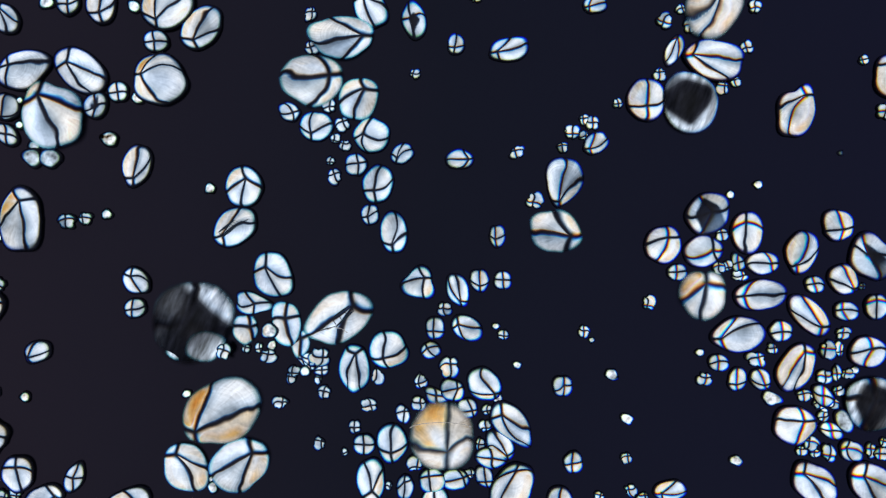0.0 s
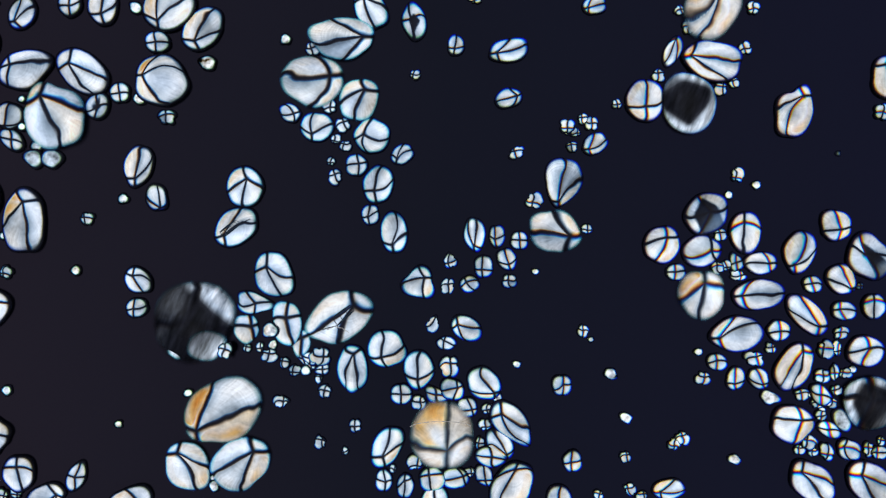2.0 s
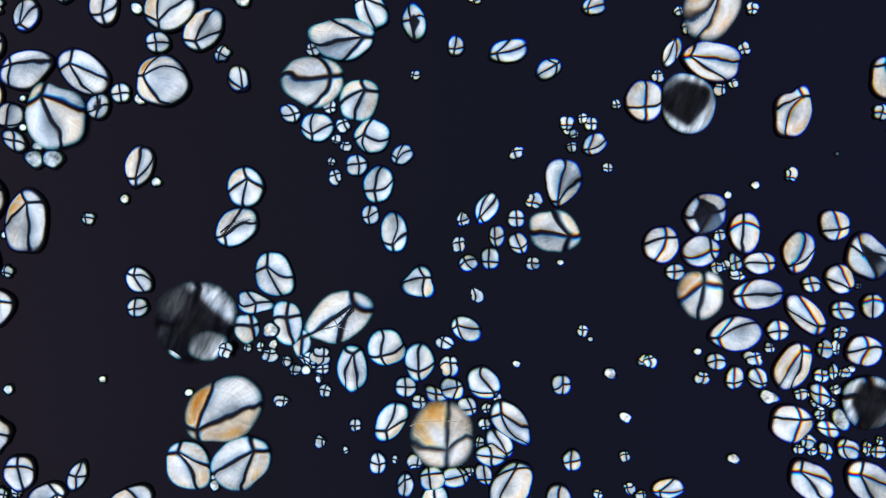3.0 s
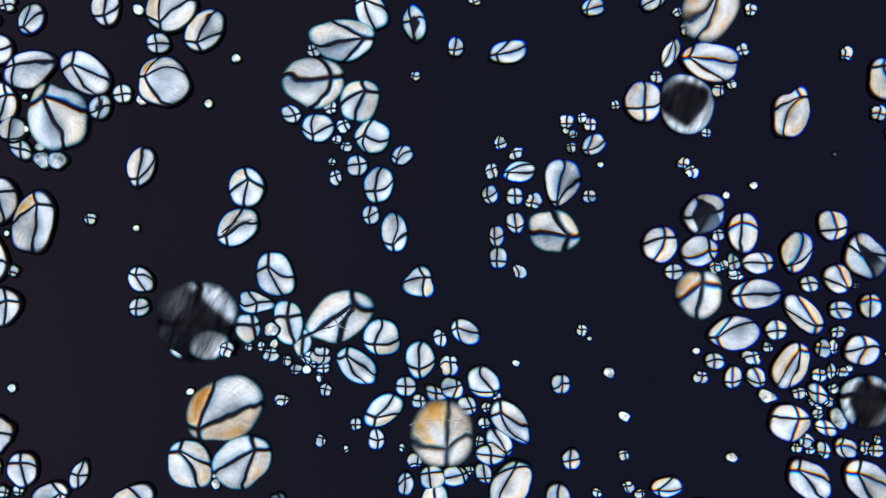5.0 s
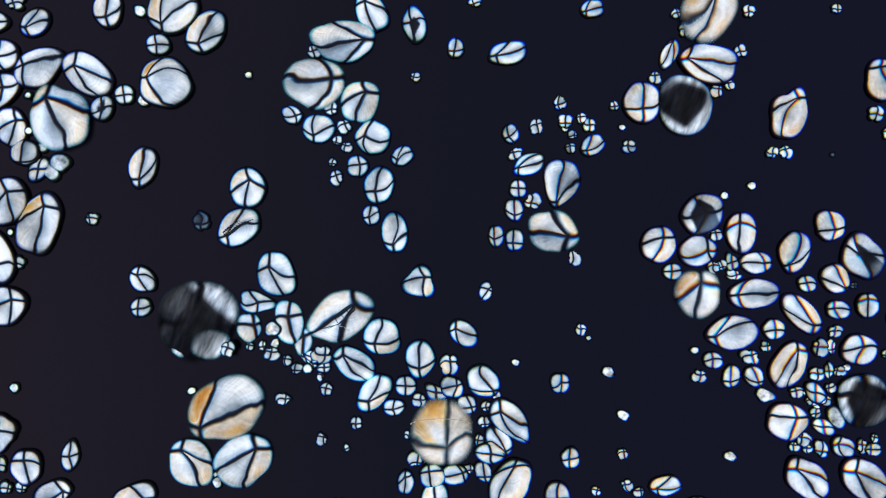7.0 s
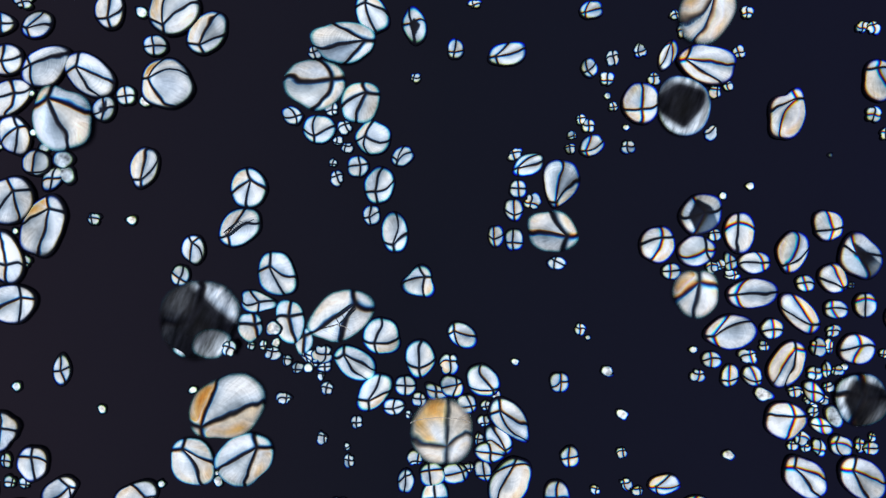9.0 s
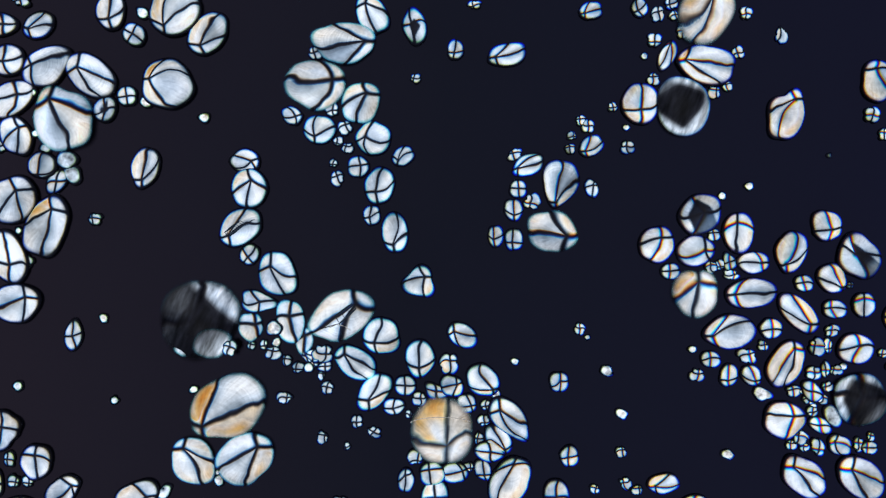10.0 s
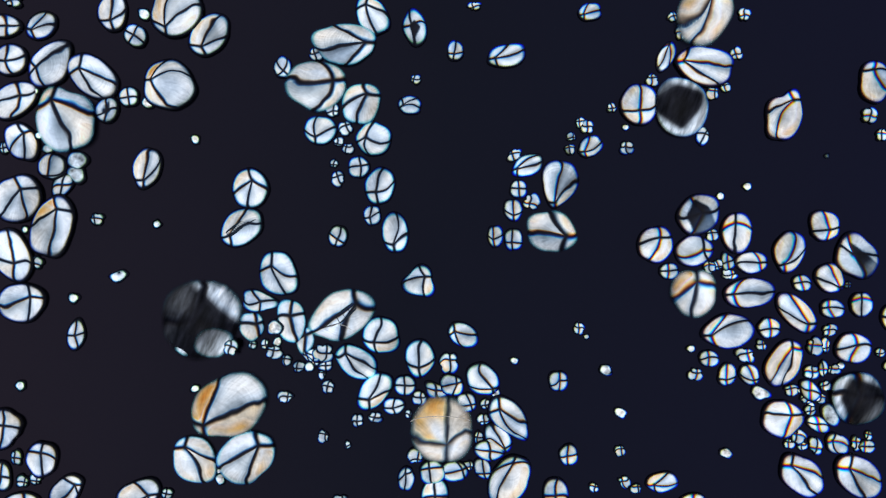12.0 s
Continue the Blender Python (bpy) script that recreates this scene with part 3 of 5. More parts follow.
grain("g95", -348, -141, 29, 25, 95, 0.12, hv=-0.4, soft=0.5, halo=1.3, arms=((14, 10, 0.44), (95, 104, 0.45), (175, 174, 0.51), (288, 283, 0.47)))
grain("g96", -304, -143, 15.7, 15.2, 0, 0, gain=0.9, tint=0.4, lift=40, kind="clear", halo=2.2)
grain("g97", -181.8, -120.6, 65.7, 44.7, 30, 0.51, hv=0.147, lift=25, kind='rings', soft=1.0, halo=1.3, arms=((106, 100, 0.49), (216, 209, 0.47), (237, 253, 0.5), (332, 347, 0.44)), tones=((197, 0.22), (280, -0.1),), bulge=((205, 0.08, 15), (235, -0.12, 20)))
grain("g98", 212, 118.4, 45.7, 33.7, -100, 0.77, hv=-0.07, kind='rings', egg=0.25, halo=1.3, arms=((55, 46, 0.37), (82, 80, 0.5), (174, 166, 0.49), (279, 277, 0.53)), tones=((32, 0.35), (65, -0.2),))
grain("g99", 162.5, 85.8, 17.7, 16.7, 200, 0.3, hv=0.1, swirl=0.0, lean=0.0, halo=1.3)
grain("g100", 197.5, 30.8, 49.7, 39.7, -15, 0.54, hv=-0.04, lift=10, kind='rings', soft=1, halo=1.3, arms=((129, 121, 0.44), (170, 172, 0.42), (248, 258, 0.38), (355, 6, 0.5)), tones=((153, 0.35), (101, 0.4), (198, -0.15),))
grain("g101", 95.7, 22.9, 23, 16, -90, 0.24, hv=-0.24, halo=2.6, arms=((16, 25, 0.5), (90, 93, 0.46), (151, 146, 0.57), (278, 278, 0.5)))
grain("g102", 25.9, -71.8, 33, 21, -70, 0.62, hv=-0.13, halo=2.6, arms=((98, 102, 0.44), (130, 115, 0.32), (283, 280, 0.51), (355, 359, 0.5)))
grain("g103", 63.8, -54.8, 23, 19, -80, 0.43, hv=-0.04, halo=2.6, arms=((16, 36, 0.43), (93, 91, 0.5), (156, 149, 0.44), (270, 270, 0.5)), tones=((66, 0.3),))
grain("g104", 104.7, -54.8, 19, 18, 90, 0.04, hv=-0.05, halo=2.6, arms=((0, 4, 0.51), (95, 95, 0.48), (177, 173, 0.52), (270, 274, 0.49)))
grain("g105", 3.0, -105.7, 16.0, 15.0, 0, 0, halo=2.6)
grain("g106", 41.9, -138.6, 32, 23, 150, 0.51, hv=0.11, halo=2.6, arms=((93, 93, 0.48), (213, 203, 0.5), (292, 304, 0.58), (348, 351, 0.43)))
grain("g107", 92.9, -135.8, 9.2, 7.2, 0, 0, gain=0.9, kind="clear", halo=2.6)
grain("g108", 105.8, -148.7, 13.0, 11.0, 0, 0, halo=2.6)
grain("g109", 364.1, -93.8, 16.0, 14.0, 90, 0, halo=2.6)
grain("g110", 248.5, -145.7, 14.0, 12.0, 90, 0, halo=2.6)
grain("g111", 262.7, -160.8, 7.2, 6.2, 0, 0, gain=0.9, kind="clear", halo=2.6)
grain("g112", 387.2, 8, 36, 34, 60, 0.40, hv=-0.02, halo=2.6, arms=((0, 358, 0.42), (90, 97, 0.47), (193, 202, 0.4), (255, 242, 0.4)), tones=((165, 0.35), (309, 0.4),))
grain("g113", 465.6, 62.7, 43, 37, 40, 0.13, hv=-0.04, gain=0.8, kind='dark', halo=2.6, arms=((3, 4, 0.52), (128, 119, 0.55), (197, 190, 0.52), (246, 245, 0.57)), segments=((157, 0.85, 0.56), (60, 0.85, 0.52), (25, 0.6, 0.56), (207, 0.85, 0.58), (318, 0.3, 0.0)))
grain("g114", 507.2, 95.9, 9.2, 9.2, 0, 0, gain=0.9, kind="clear", halo=2.6)
grain("g115", 556.1, 113.8, 10.2, 9.2, 0, 0, gain=0.9, kind="clear", halo=2.6)
grain("g116", 535.7, 29.9, 40, 30, 90, 0.43, hv=0.12, halo=2.6, arms=((90, 90, 0.53), (204, 212, 0.52), (267, 269, 0.37), (349, 339, 0.43)), tones=((157, 0.4), (288, 0.3),))
grain("g117", 457.1, -4, 37, 30, 190, -0.47, hv=0.07, gain=0.8, halo=2.6, arms=((90, 95, 0.42), (204, 189, 0.58), (286, 293, 0.36), (351, 0, 0.34)), tones=((317, 0.5), (36, 0.3),))
grain("g118", 491.8, 24.9, 14.0, 14.0, 0, 0, halo=2.6)
grain("g119", 412.8, -40.9, 20, 17, 0, -0.08, hv=0.01, halo=2.6, arms=((10, 13, 0.52), (90, 90, 0.5), (180, 180, 0.5), (270, 273, 0.54)))
grain("g120", 486.8, -33.9, 14.0, 14.0, 0, 0, halo=2.6)
grain("g121", 503.0, -28.9, 12.0, 11.0, 20, 0, halo=2.0)
grain("g122", 519.7, -23.9, 19.0, 13.0, 105, 0, gain=0.8, halo=2.4, kind="wedge", arms=((20, 25, 0.5), (95, 88, 0.5), (200, 190, 0.5), (280, 284, 0.5)))
grain("g123", 523.0, -46.9, 18.0, 11.0, -10, 0, halo=2.6)
grain("g124", 563.3, -24.9, 32, 22, 0, 0.46, hv=-0.04, kind='rings', halo=2.6, arms=((6, 4, 0.47), (113, 126, 0.42), (177, 183, 0.48), (277, 278, 0.46)), tones=((326, 0.5), (164, 0.2),))
grain("g125", 631.3, -5, 41, 30, -105, 0.61, hv=-0.14, halo=2.6, arms=((22, 34, 0.35), (50, 78, 0.33), (198, 180, 0.52), (281, 275, 0.46)), tones=((51, 0.4), (4, 0.4),))
grain("g126", 695.2, 42.8, 31, 29, -60, 0.36, hv=0.09, halo=2.6, arms=((6, 5, 0.53), (107, 105, 0.51), (187, 190, 0.45), (259, 261, 0.45)), tones=((57, 0.45), (313, 0.45),), bulge=((140, 0.08, 14), (214, 0.09, 14), (322, 0.06, 14), (84, -0.06, 20), (180, -0.06, 18)))
grain("g127", 754, -13.9, 45, 38, 130, 0.22, hv=0.12, gain=0.85, halo=2.6, arms=((0, 354, 0.48), (108, 101, 0.39), (144, 144, 0.5), (305, 292, 0.51)), bulge=((104, 0.1, 18), (192, 0.05, 15), (282, 0.08, 18), (60, -0.06, 20)), segments=((200, 0.85, 0.2), (56, 0.85, 0.35), (300, 0.42, 0.15), (135, 0.5, 0.4)))
grain("g128", 454.6, -80.2, 47, 45, 90, 0.44, hv=-0.10, lift=15, soft=1.5, halo=2.6, arms=((90, 92, 0.43), (218, 220, 0.45), (258, 261, 0.43), (346, 348, 0.49)), tones=((167, 0.7), (288, 0.25),))
grain("g129", 558.7, -80.7, 50, 29, 186, 0.60, hv=-0.04, halo=2.6, arms=((6, 3, 0.33), (61, 50, 0.44), (186, 184, 0.59), (292, 305, 0.44)), tones=((123, 0.3),))
grain("g130", 655.1, -62.8, 20, 17, -20, -0.11, hv=0.05, halo=2.6, arms=((5, 351, 0.43), (106, 102, 0.51), (189, 191, 0.5), (293, 295, 0.53)), tones=((146, 0.4), (234, 0.3),))
grain("g131", 705.3, -53.8, 31, 27, -48, 0.76, hv=0.06, halo=2.6, arms=((14, 22, 0.57), (116, 115, 0.43), (154, 158, 0.49), (277, 278, 0.63)), tones=((135, 0.3), (87, 0.4),))
grain("g132", 710.7, -109.6, 25, 19, -10, -0.36, hv=0.07, halo=2.6, arms=((0, 353, 0.54), (82, 83, 0.46), (189, 185, 0.51), (296, 298, 0.49)))
grain("g133", 740.0, -65.9, 9.0, 8.0, 0, 0, gain=0.4, halo=2.6)
grain("g134", 763, -101.6, 25, 23, 90, 0.48, hv=0.04, halo=2.6, arms=((90, 90, 0.5), (196, 200, 0.44), (270, 272, 0.47), (353, 346, 0.41)), tones=((232, 0.3),))
grain("g135", 644.7, -116.6, 49, 26, -45, 0.62, hv=0.02, halo=2.6, arms=((0, 0, 0.4), (122, 123, 0.41), (158, 148, 0.45), (261, 263, 0.5)), tones=((72, 0.5),))
grain("g136", 519.6, -150.3, 50, 33, 186, 0.64, hv=0.13, halo=2.6, arms=((33, 18, 0.44), (55, 54, 0.43), (180, 180, 0.47), (292, 297, 0.48)), tones=((126, 0.4),))
grain("g137", 594.9, -144.5, 23, 21, 0, 0.07, hv=-0.05, halo=2.6, arms=((0, 358, 0.42), (95, 96, 0.46), (188, 191, 0.49), (275, 270, 0.5)), tones=((48, 0.5),))
grain("g138", 453.4, -182.7, 10.2, 8.2, 0, 0, gain=0.9, kind="clear", halo=2.6)
grain("g139", 485.6, -200.4, 21, 17, -15, -0.07, hv=0.15, halo=2.6, arms=((5, 358, 0.42), (101, 105, 0.49), (196, 192, 0.48), (270, 273, 0.44)), tones=((147, 0.5),))
grain("g140", 460.9, -229.5, 17.0, 14.0, 0, 0, halo=2.6)
grain("g141", 518.4, -229.3, 24, 18, 75, -0.41, hv=-0.03, halo=2.6, arms=((14, 18, 0.43), (84, 80, 0.52), (171, 173, 0.5), (281, 279, 0.5)), tones=((61, 0.3),))
grain("g142", 559.2, -229.3, 23, 19, -50, 0.56, hv=-0.06, halo=2.6, arms=((13, 17, 0.49), (113, 115, 0.35), (166, 150, 0.43), (287, 287, 0.5)))
grain("g143", 551.6, -194.5, 22.0, 15.0, -20, 0, halo=2.6)
grain("g144", 579.7, -263.4, 20.2, 13.2, -20, 0, gain=0.9, kind="clear", halo=2.6)
grain("g145", 580.9, -175.7, 13.0, 11.0, -60, 0, halo=2.6)
grain("g146", 621.2, -208.1, 49, 32, 60, 0.65, hv=0.03, halo=2.6, arms=((93, 94, 0.5), (232, 235, 0.34), (261, 253, 0.25), (347, 349, 0.44)), tones=((201, 0.4), (295, 0.4),))
grain("g147", 617.9, -309.4, 40, 36, 0, 0.38, hv=0.20, halo=2.6, arms=((0, 0, 0.5), (105, 108, 0.54), (177, 181, 0.49), (248, 250, 0.39)), tones=((308, 0.5), (149, 0.3),))
grain("g148", 636.6, -258.4, 16.0, 13.0, 0, 0, halo=2.6)
grain("g149", 652.2, -257.7, 7.2, 7.2, 0, 0, gain=0.9, kind="clear", halo=2.6)
grain("g150", 669.1, -258.3, 25.0, 17.0, -50, 0, halo=2.6)
grain("g151", 689.6, -273.4, 13.0, 12.0, 0, 0, halo=2.6)
grain("g152", 664.8, -273.5, 15.0, 11.0, 0, 0, halo=2.6)
grain("g153", 679.0, -178.5, 20.0, 17.0, 100, 0, halo=2.6)
grain("g154", 698.8, -175.7, 17.0, 10.0, 90, 0, halo=2.6)
grain("g155", 672.3, -225.4, 17.0, 15.0, 0, 0, halo=2.6)
grain("g156", 694.8, -218.6, 18.0, 10.0, 90, 0, halo=2.6)
grain("g157", 706.4, -148.7, 17.0, 13.0, 20, 0, halo=2.6)
grain("g158", 747.9, -181.2, 36, 30, 0, 0.15, hv=0.20, halo=2.6, arms=((6, 358, 0.43), (101, 108, 0.4), (194, 187, 0.36), (241, 252, 0.54)))
grain("g159", 714.7, -220.6, 15.0, 11.0, 0, 0, halo=2.6)
grain("g160", 727.0, -213.7, 10.2, 8.2, 0, 0, gain=0.9, kind="clear", halo=2.6)
grain("g161", 698.6, -250.5, 13.0, 12.0, 0, 0, halo=2.6)
grain("g162", 752, -271.5, 53, 50, 140, 0.05, hv=-0.09, gain=0.8, lift=10, kind='dark', soft=0.5, halo=2.6, arms=((0, 0, 0.47), (99, 99, 0.48), (164, 170, 0.49), (247, 252, 0.48)), segments=((150, 0.8, 0.55), (206, 0.8, 0.58), (72, 0.65, 0.62), (318, 0.2, 0.4)))
grain("g163", 707.1, -303.2, 25.0, 16.0, -60, 0, halo=2.6, kind="clear", gain=0.6)
grain("g164", 670.6, -295.4, 13.0, 12.0, 0, 0, halo=2.6)
grain("g165", 673.2, -285.7, 8.2, 7.2, 0, 0, gain=0.9, kind="clear", halo=2.6)
grain("g166", 684.3, -320.2, 25.0, 15.0, -30, 0, halo=2.6)
grain("g167", 649.2, -343.1, 16.0, 16.0, 0, 0, halo=2.6)
grain("g168", 656.9, -360.4, 12.0, 10.0, 0, 0, halo=2.6)
grain("g169", 632.8, -356.3, 13.0, 11.0, 0, 0, halo=2.6)
grain("g170", 680.4, -359.1, 20.0, 14.0, -65, 0, halo=2.6)
grain("g171", 719.6, -355.8, 25, 20, -30, -0.46, hv=-0.00, halo=2.6, arms=((62, 69, 0.5), (198, 184, 0.53), (281, 297, 0.46), (352, 343, 0.42)))
grain("g172", 754.6, -355.3, 17.0, 11.0, 90, 0, halo=2.6)
grain("g173", 774.2, -361.1, 18.0, 14.0, 0, 0, halo=2.6)
grain("g174", 777.8, -341.5, 11.0, 9.0, 90, 0, halo=2.6)
grain("g175", 653.9, -413, 49, 34, 138, 0.57, hv=-0.01, halo=2.6, arms=((76, 76, 0.5), (180, 177, 0.48), (315, 310, 0.37), (344, 342, 0.45)), tones=((117, 0.2),))
grain("g176", 757.2, -414.9, 51, 36, 140, 0.48, hv=-0.00, halo=2.6, arms=((74, 77, 0.5), (180, 175, 0.5), (298, 301, 0.43), (341, 342, 0.44)), tones=((123, 0.2),))
grain("g177", 517.1, -373.4, 14.2, 10.2, -20, 0, gain=0.9, kind="clear", halo=2.6)
grain("g178", 399.9, -425.8, 32, 20, 186, 0.47, hv=0.17, halo=2.6, arms=((40, 43, 0.36), (188, 173, 0.52), (279, 297, 0.33), (352, 3, 0.43)), tones=((131, 0.6),))
grain("g179", 11.0, -208.3, 23.0, 20.0, 90, 0.25, hv=-0.12, swirl=0.0, lean=0.0, halo=2.6)
grain("g180", 15.9, -248.1, 25, 21, -30, 0.29, hv=0.34, halo=2.6, arms=((19, 14, 0.51), (99, 100, 0.36), (189, 188, 0.4), (252, 250, 0.54)), tones=((315, 0.5),))
grain("g181", 72.7, -238, 35, 29, -40, 0.71, hv=-0.05, halo=2.6, arms=((14, 14, 0.61), (127, 118, 0.44), (182, 170, 0.49), (270, 270, 0.38)), tones=((201, 0.4),))
grain("g182", 42.9, -280.1, 21, 20, -40, 0.44, hv=0.11, halo=2.6, arms=((9, 13, 0.56), (110, 115, 0.43), (185, 180, 0.42), (286, 278, 0.47)), tones=((320, 0.5),))
grain("g183", 95.8, -263.5, 11.2, 10.2, 0, 0, gain=0.9, kind="clear", halo=2.6)
grain("g184", 77.8, -283.4, 12.0, 12.0, 0, 0, halo=2.6)
grain("g185", 73.8, -311.3, 14.0, 13.0, 0, 0, halo=2.6)
grain("g186", 88.9, -328.6, 8.2, 7.2, 0, 0, gain=0.9, kind="clear", halo=2.6)
grain("g187", 122.5, -309.8, 51, 28, 132, 0.51, hv=0.07, egg=-0.28, halo=2.6, arms=((97, 96, 0.5), (199, 194, 0.58), (291, 312, 0.37), (327, 330, 0.31)))
grain("g188", 65.9, -345.4, 16.0, 10.0, 90, 0, halo=2.6)
grain("g189", 100.7, -344.9, 33, 23, -50, 0.69, hv=-0.14, halo=2.6, arms=((25, 31, 0.51), (118, 120, 0.41), (146, 166, 0.61), (279, 280, 0.46)), tones=((310, 0.6),))
grain("g190", 83.7, -367.8, 30.0, 20.0, -10, 0.1, halo=2.6)
grain("g191", 72.8, -400.8, 23, 17, -65, 0.41, hv=-0.10, halo=2.6, arms=((0, 0, 0.62), (99, 102, 0.42), (180, 184, 0.5), (288, 287, 0.46)))
grain("g192", 120.4, -421.9, 53, 36, 237, -0.60, hv=-0.32, halo=2.6, arms=((6, 349, 0.59), (63, 63, 0.5), (198, 207, 0.47), (242, 248, 0.4)), tones=((291, 0.3),))
grain("g193", 20.9, -405.6, 28, 21, 0, 0.54, hv=0.17, halo=2.6, arms=((19, 16, 0.47), (120, 118, 0.47), (195, 194, 0.48), (282, 282, 0.48)))
grain("g194", 45.9, -396.3, 13.0, 11.0, 0, 0, halo=2.6)
grain("g195", 130.8, -204.7, 10.2, 8.2, -20, 0, gain=0.9, kind="clear", halo=2.6)
grain("g196", 210.3, -241.2, 21, 20, -80, -0.04, hv=0.14, halo=2.6, arms=((0, 5, 0.47), (90, 95, 0.42), (222, 200, 0.52), (270, 268, 0.47)))
grain("g197", 297.4, -221.6, 14.2, 11.2, -30, 0, gain=0.9, kind="clear", halo=2.6)
grain("g198", 324.4, -299.5, 14.2, 10.2, -30, 0, gain=0.9, kind="clear", halo=2.6)
grain("g199", 323.3, -369.3, 13.0, 12.0, -60, 0, halo=2.6)
grain("g200", 229.3, -375.8, 22, 19, 90, -0.08, hv=0.14, halo=2.6, arms=((5, 11, 0.45), (90, 92, 0.43), (196, 183, 0.44), (270, 274, 0.52)), tones=((318, 0.6),))
grain("g201", 275.5, -436.3, 12.0, 10.0, -40, 0, halo=2.6)
grain("g202", 332.3, -426.1, 15.0, 12.0, -50, 0, halo=2.6)
grain("g203", 352.3, -438.2, 13.0, 11.0, 0, 0, halo=2.6)
grain("g204", 205.3, -449.4, 35.0, 25.0, 90, 0, halo=2.6)
grain("g205", -386.1, -283.4, 76.5, 57.5, 208, 0.72, hv=0.17, lift=20, soft=1.2, halo=3.1, arms=((26, 20, 0.39), (73, 66, 0.4), (164, 159, 0.43), (270, 259, 0.49)), tones=((103, 1.05), (2, 0.7),))
grain("g206", -450.4, -383.8, 49.7, 41.7, 122, 0.60, hv=0.05, soft=0.4, halo=3.3, arms=((76, 79, 0.39), (188, 187, 0.52), (313, 297, 0.45), (335, 335, 0.43)), tones=((259, 0.2), (322, 0.6), (20, 0.25)))
grain("g207", -357.6, -379.4, 58.4, 48.4, 33, 0.56, hv=0.13, soft=0.5, halo=3, arms=((107, 102, 0.46), (209, 207, 0.45), (251, 254, 0.43), (355, 358, 0.44)), tones=((226, -0.1), (300, 0.4)), bulge=((41, 0.07, 14), (310, -0.08, 20), (100, -0.05, 20)))
grain("g208", -408.5, -406.5, 8.8, 7.8, 0, 0, gain=0.9, kind="clear", halo=3.2)
grain("g209", -406.3, -420.2, 13.8, 10.8, 90, 0, gain=0.9, kind="clear", halo=3.2)
grain("g210", -378.0, -176.5, 17, 14, 70, 0, halo=1.3, lift=100)
grain("g211", -347.4, -175.7, 10.4, 10.4, 0, 0, halo=3)
grain("g212", -325.4, -174, 13, 8.7, 80, 0, halo=2.9)
grain("g213", -307.5, -189.5, 18, 14, 0, 0, gain=0.9, halo=1.3)
grain("g214", -251.2, -167, 27.2, 18.2, 80, 0.38, hv=0.05, soft=0.6, halo=1.3, arms=((21, 23, 0.56), (101, 95, 0.46), (209, 211, 0.56), (270, 268, 0.57)))
grain("g215", -218, -190.4, 21.7, 18.7, 0, 0.3, halo=1.3)
grain("g216", -243.5, -215.6, 11.3, 11.3, 0, 0, gain=0.72, kind="clear", halo=2.7)
grain("g217", -268.5, -227.6, 13.1, 11.1, 90, 0, halo=2.7)
grain("g218", -220.7, -230.6, 11.0, 9.0, 90, 0, halo=2.6)
grain("g219", -235.5, -193.6, 16.0, 13.0, -40, 0, gain=0.9, kind="wedge", halo=2.6)
grain("g220", -213.6, -213.6, 16.0, 11.0, 20, 0, gain=0.9, kind="wedge", halo=2.6)
grain("g221", -209.5, -252.4, 15.0, 14.0, 90, 0, halo=2.6)
grain("g222", -288.4, -270.4, 17.2, 13.2, 0, 0.3, halo=2.8)
grain("g223", -156.4, -210.2, 44.7, 28.7, 92, 0.58, hv=-0.10, halo=1.3, arms=((35, 35, 0.48), (156, 138, 0.54), (246, 255, 0.37), (278, 280, 0.36)))
grain("g224", -95.5, -177.1, 36.7, 34.7, 160, 0.10, hv=0.49, halo=1.3, arms=((15, 24, 0.43), (88, 87, 0.38), (195, 185, 0.45), (294, 299, 0.49)), tones=((0, 0.5),))
grain("g225", -114.8, -225.5, 17.7, 12.7, 95, 0.76, hv=0.09, swirl=0.0, lean=0.0, halo=1.3)
grain("g226", -130.7, -275.4, 17.7, 13.7, -10, 0.2, halo=1.3)
grain("g227", -70.8, -291.3, 20, 14, -70, -0.20, hv=0.32, halo=2.6, arms=((0, 355, 0.6), (77, 83, 0.58), (193, 202, 0.54), (264, 263, 0.47)))
grain("g228", -42.9, -272.3, 16.0, 16.0, 0, 0, halo=2.6)
grain("g229", -155.7, -313.3, 15.0, 13.0, 90, 0, halo=2.6)
grain("g230", -218.6, -343.3, 15.0, 12.0, 90, 0, halo=2.6)
grain("g231", -173.8, -358.5, 10.0, 8.0, 90, 0, halo=2.6)
grain("g232", -138.5, -342.8, 22, 21, 0, 0.00, hv=-0.00, halo=2.6, arms=((95, 95, 0.43), (176, 177, 0.52), (272, 271, 0.52), (355, 0, 0.48)), tones=((310, 0.5),))
grain("g233", -89.6, -340.6, 37, 29, -88, 0.46, hv=-0.07, halo=2.6, arms=((20, 27, 0.51), (88, 88, 0.5), (163, 155, 0.49), (270, 273, 0.37)), tones=((347, 0.5),))
grain("g234", -50.9, -378.0, 17.0, 16.0, 0, 0, halo=2.6)
grain("g235", -1, -326.4, 65, 60, -85, 0.40, hv=0.10, gain=0.95, lift=25, soft=2, halo=2.6, arms=((36, 11, 0.64), (88, 89, 0.35), (169, 166, 0.45), (270, 270, 0.37)), tones=((135, 1.0), (45, 0.5), (225, 0.3), (315, 0.25)))
grain("g236", -126.5, -407.5, 43, 27, -90, 0.44, hv=0.08, halo=2.6, arms=((67, 69, 0.39), (99, 105, 0.45), (214, 217, 0.48), (318, 310, 0.39)), tones=((25, 0.5),))
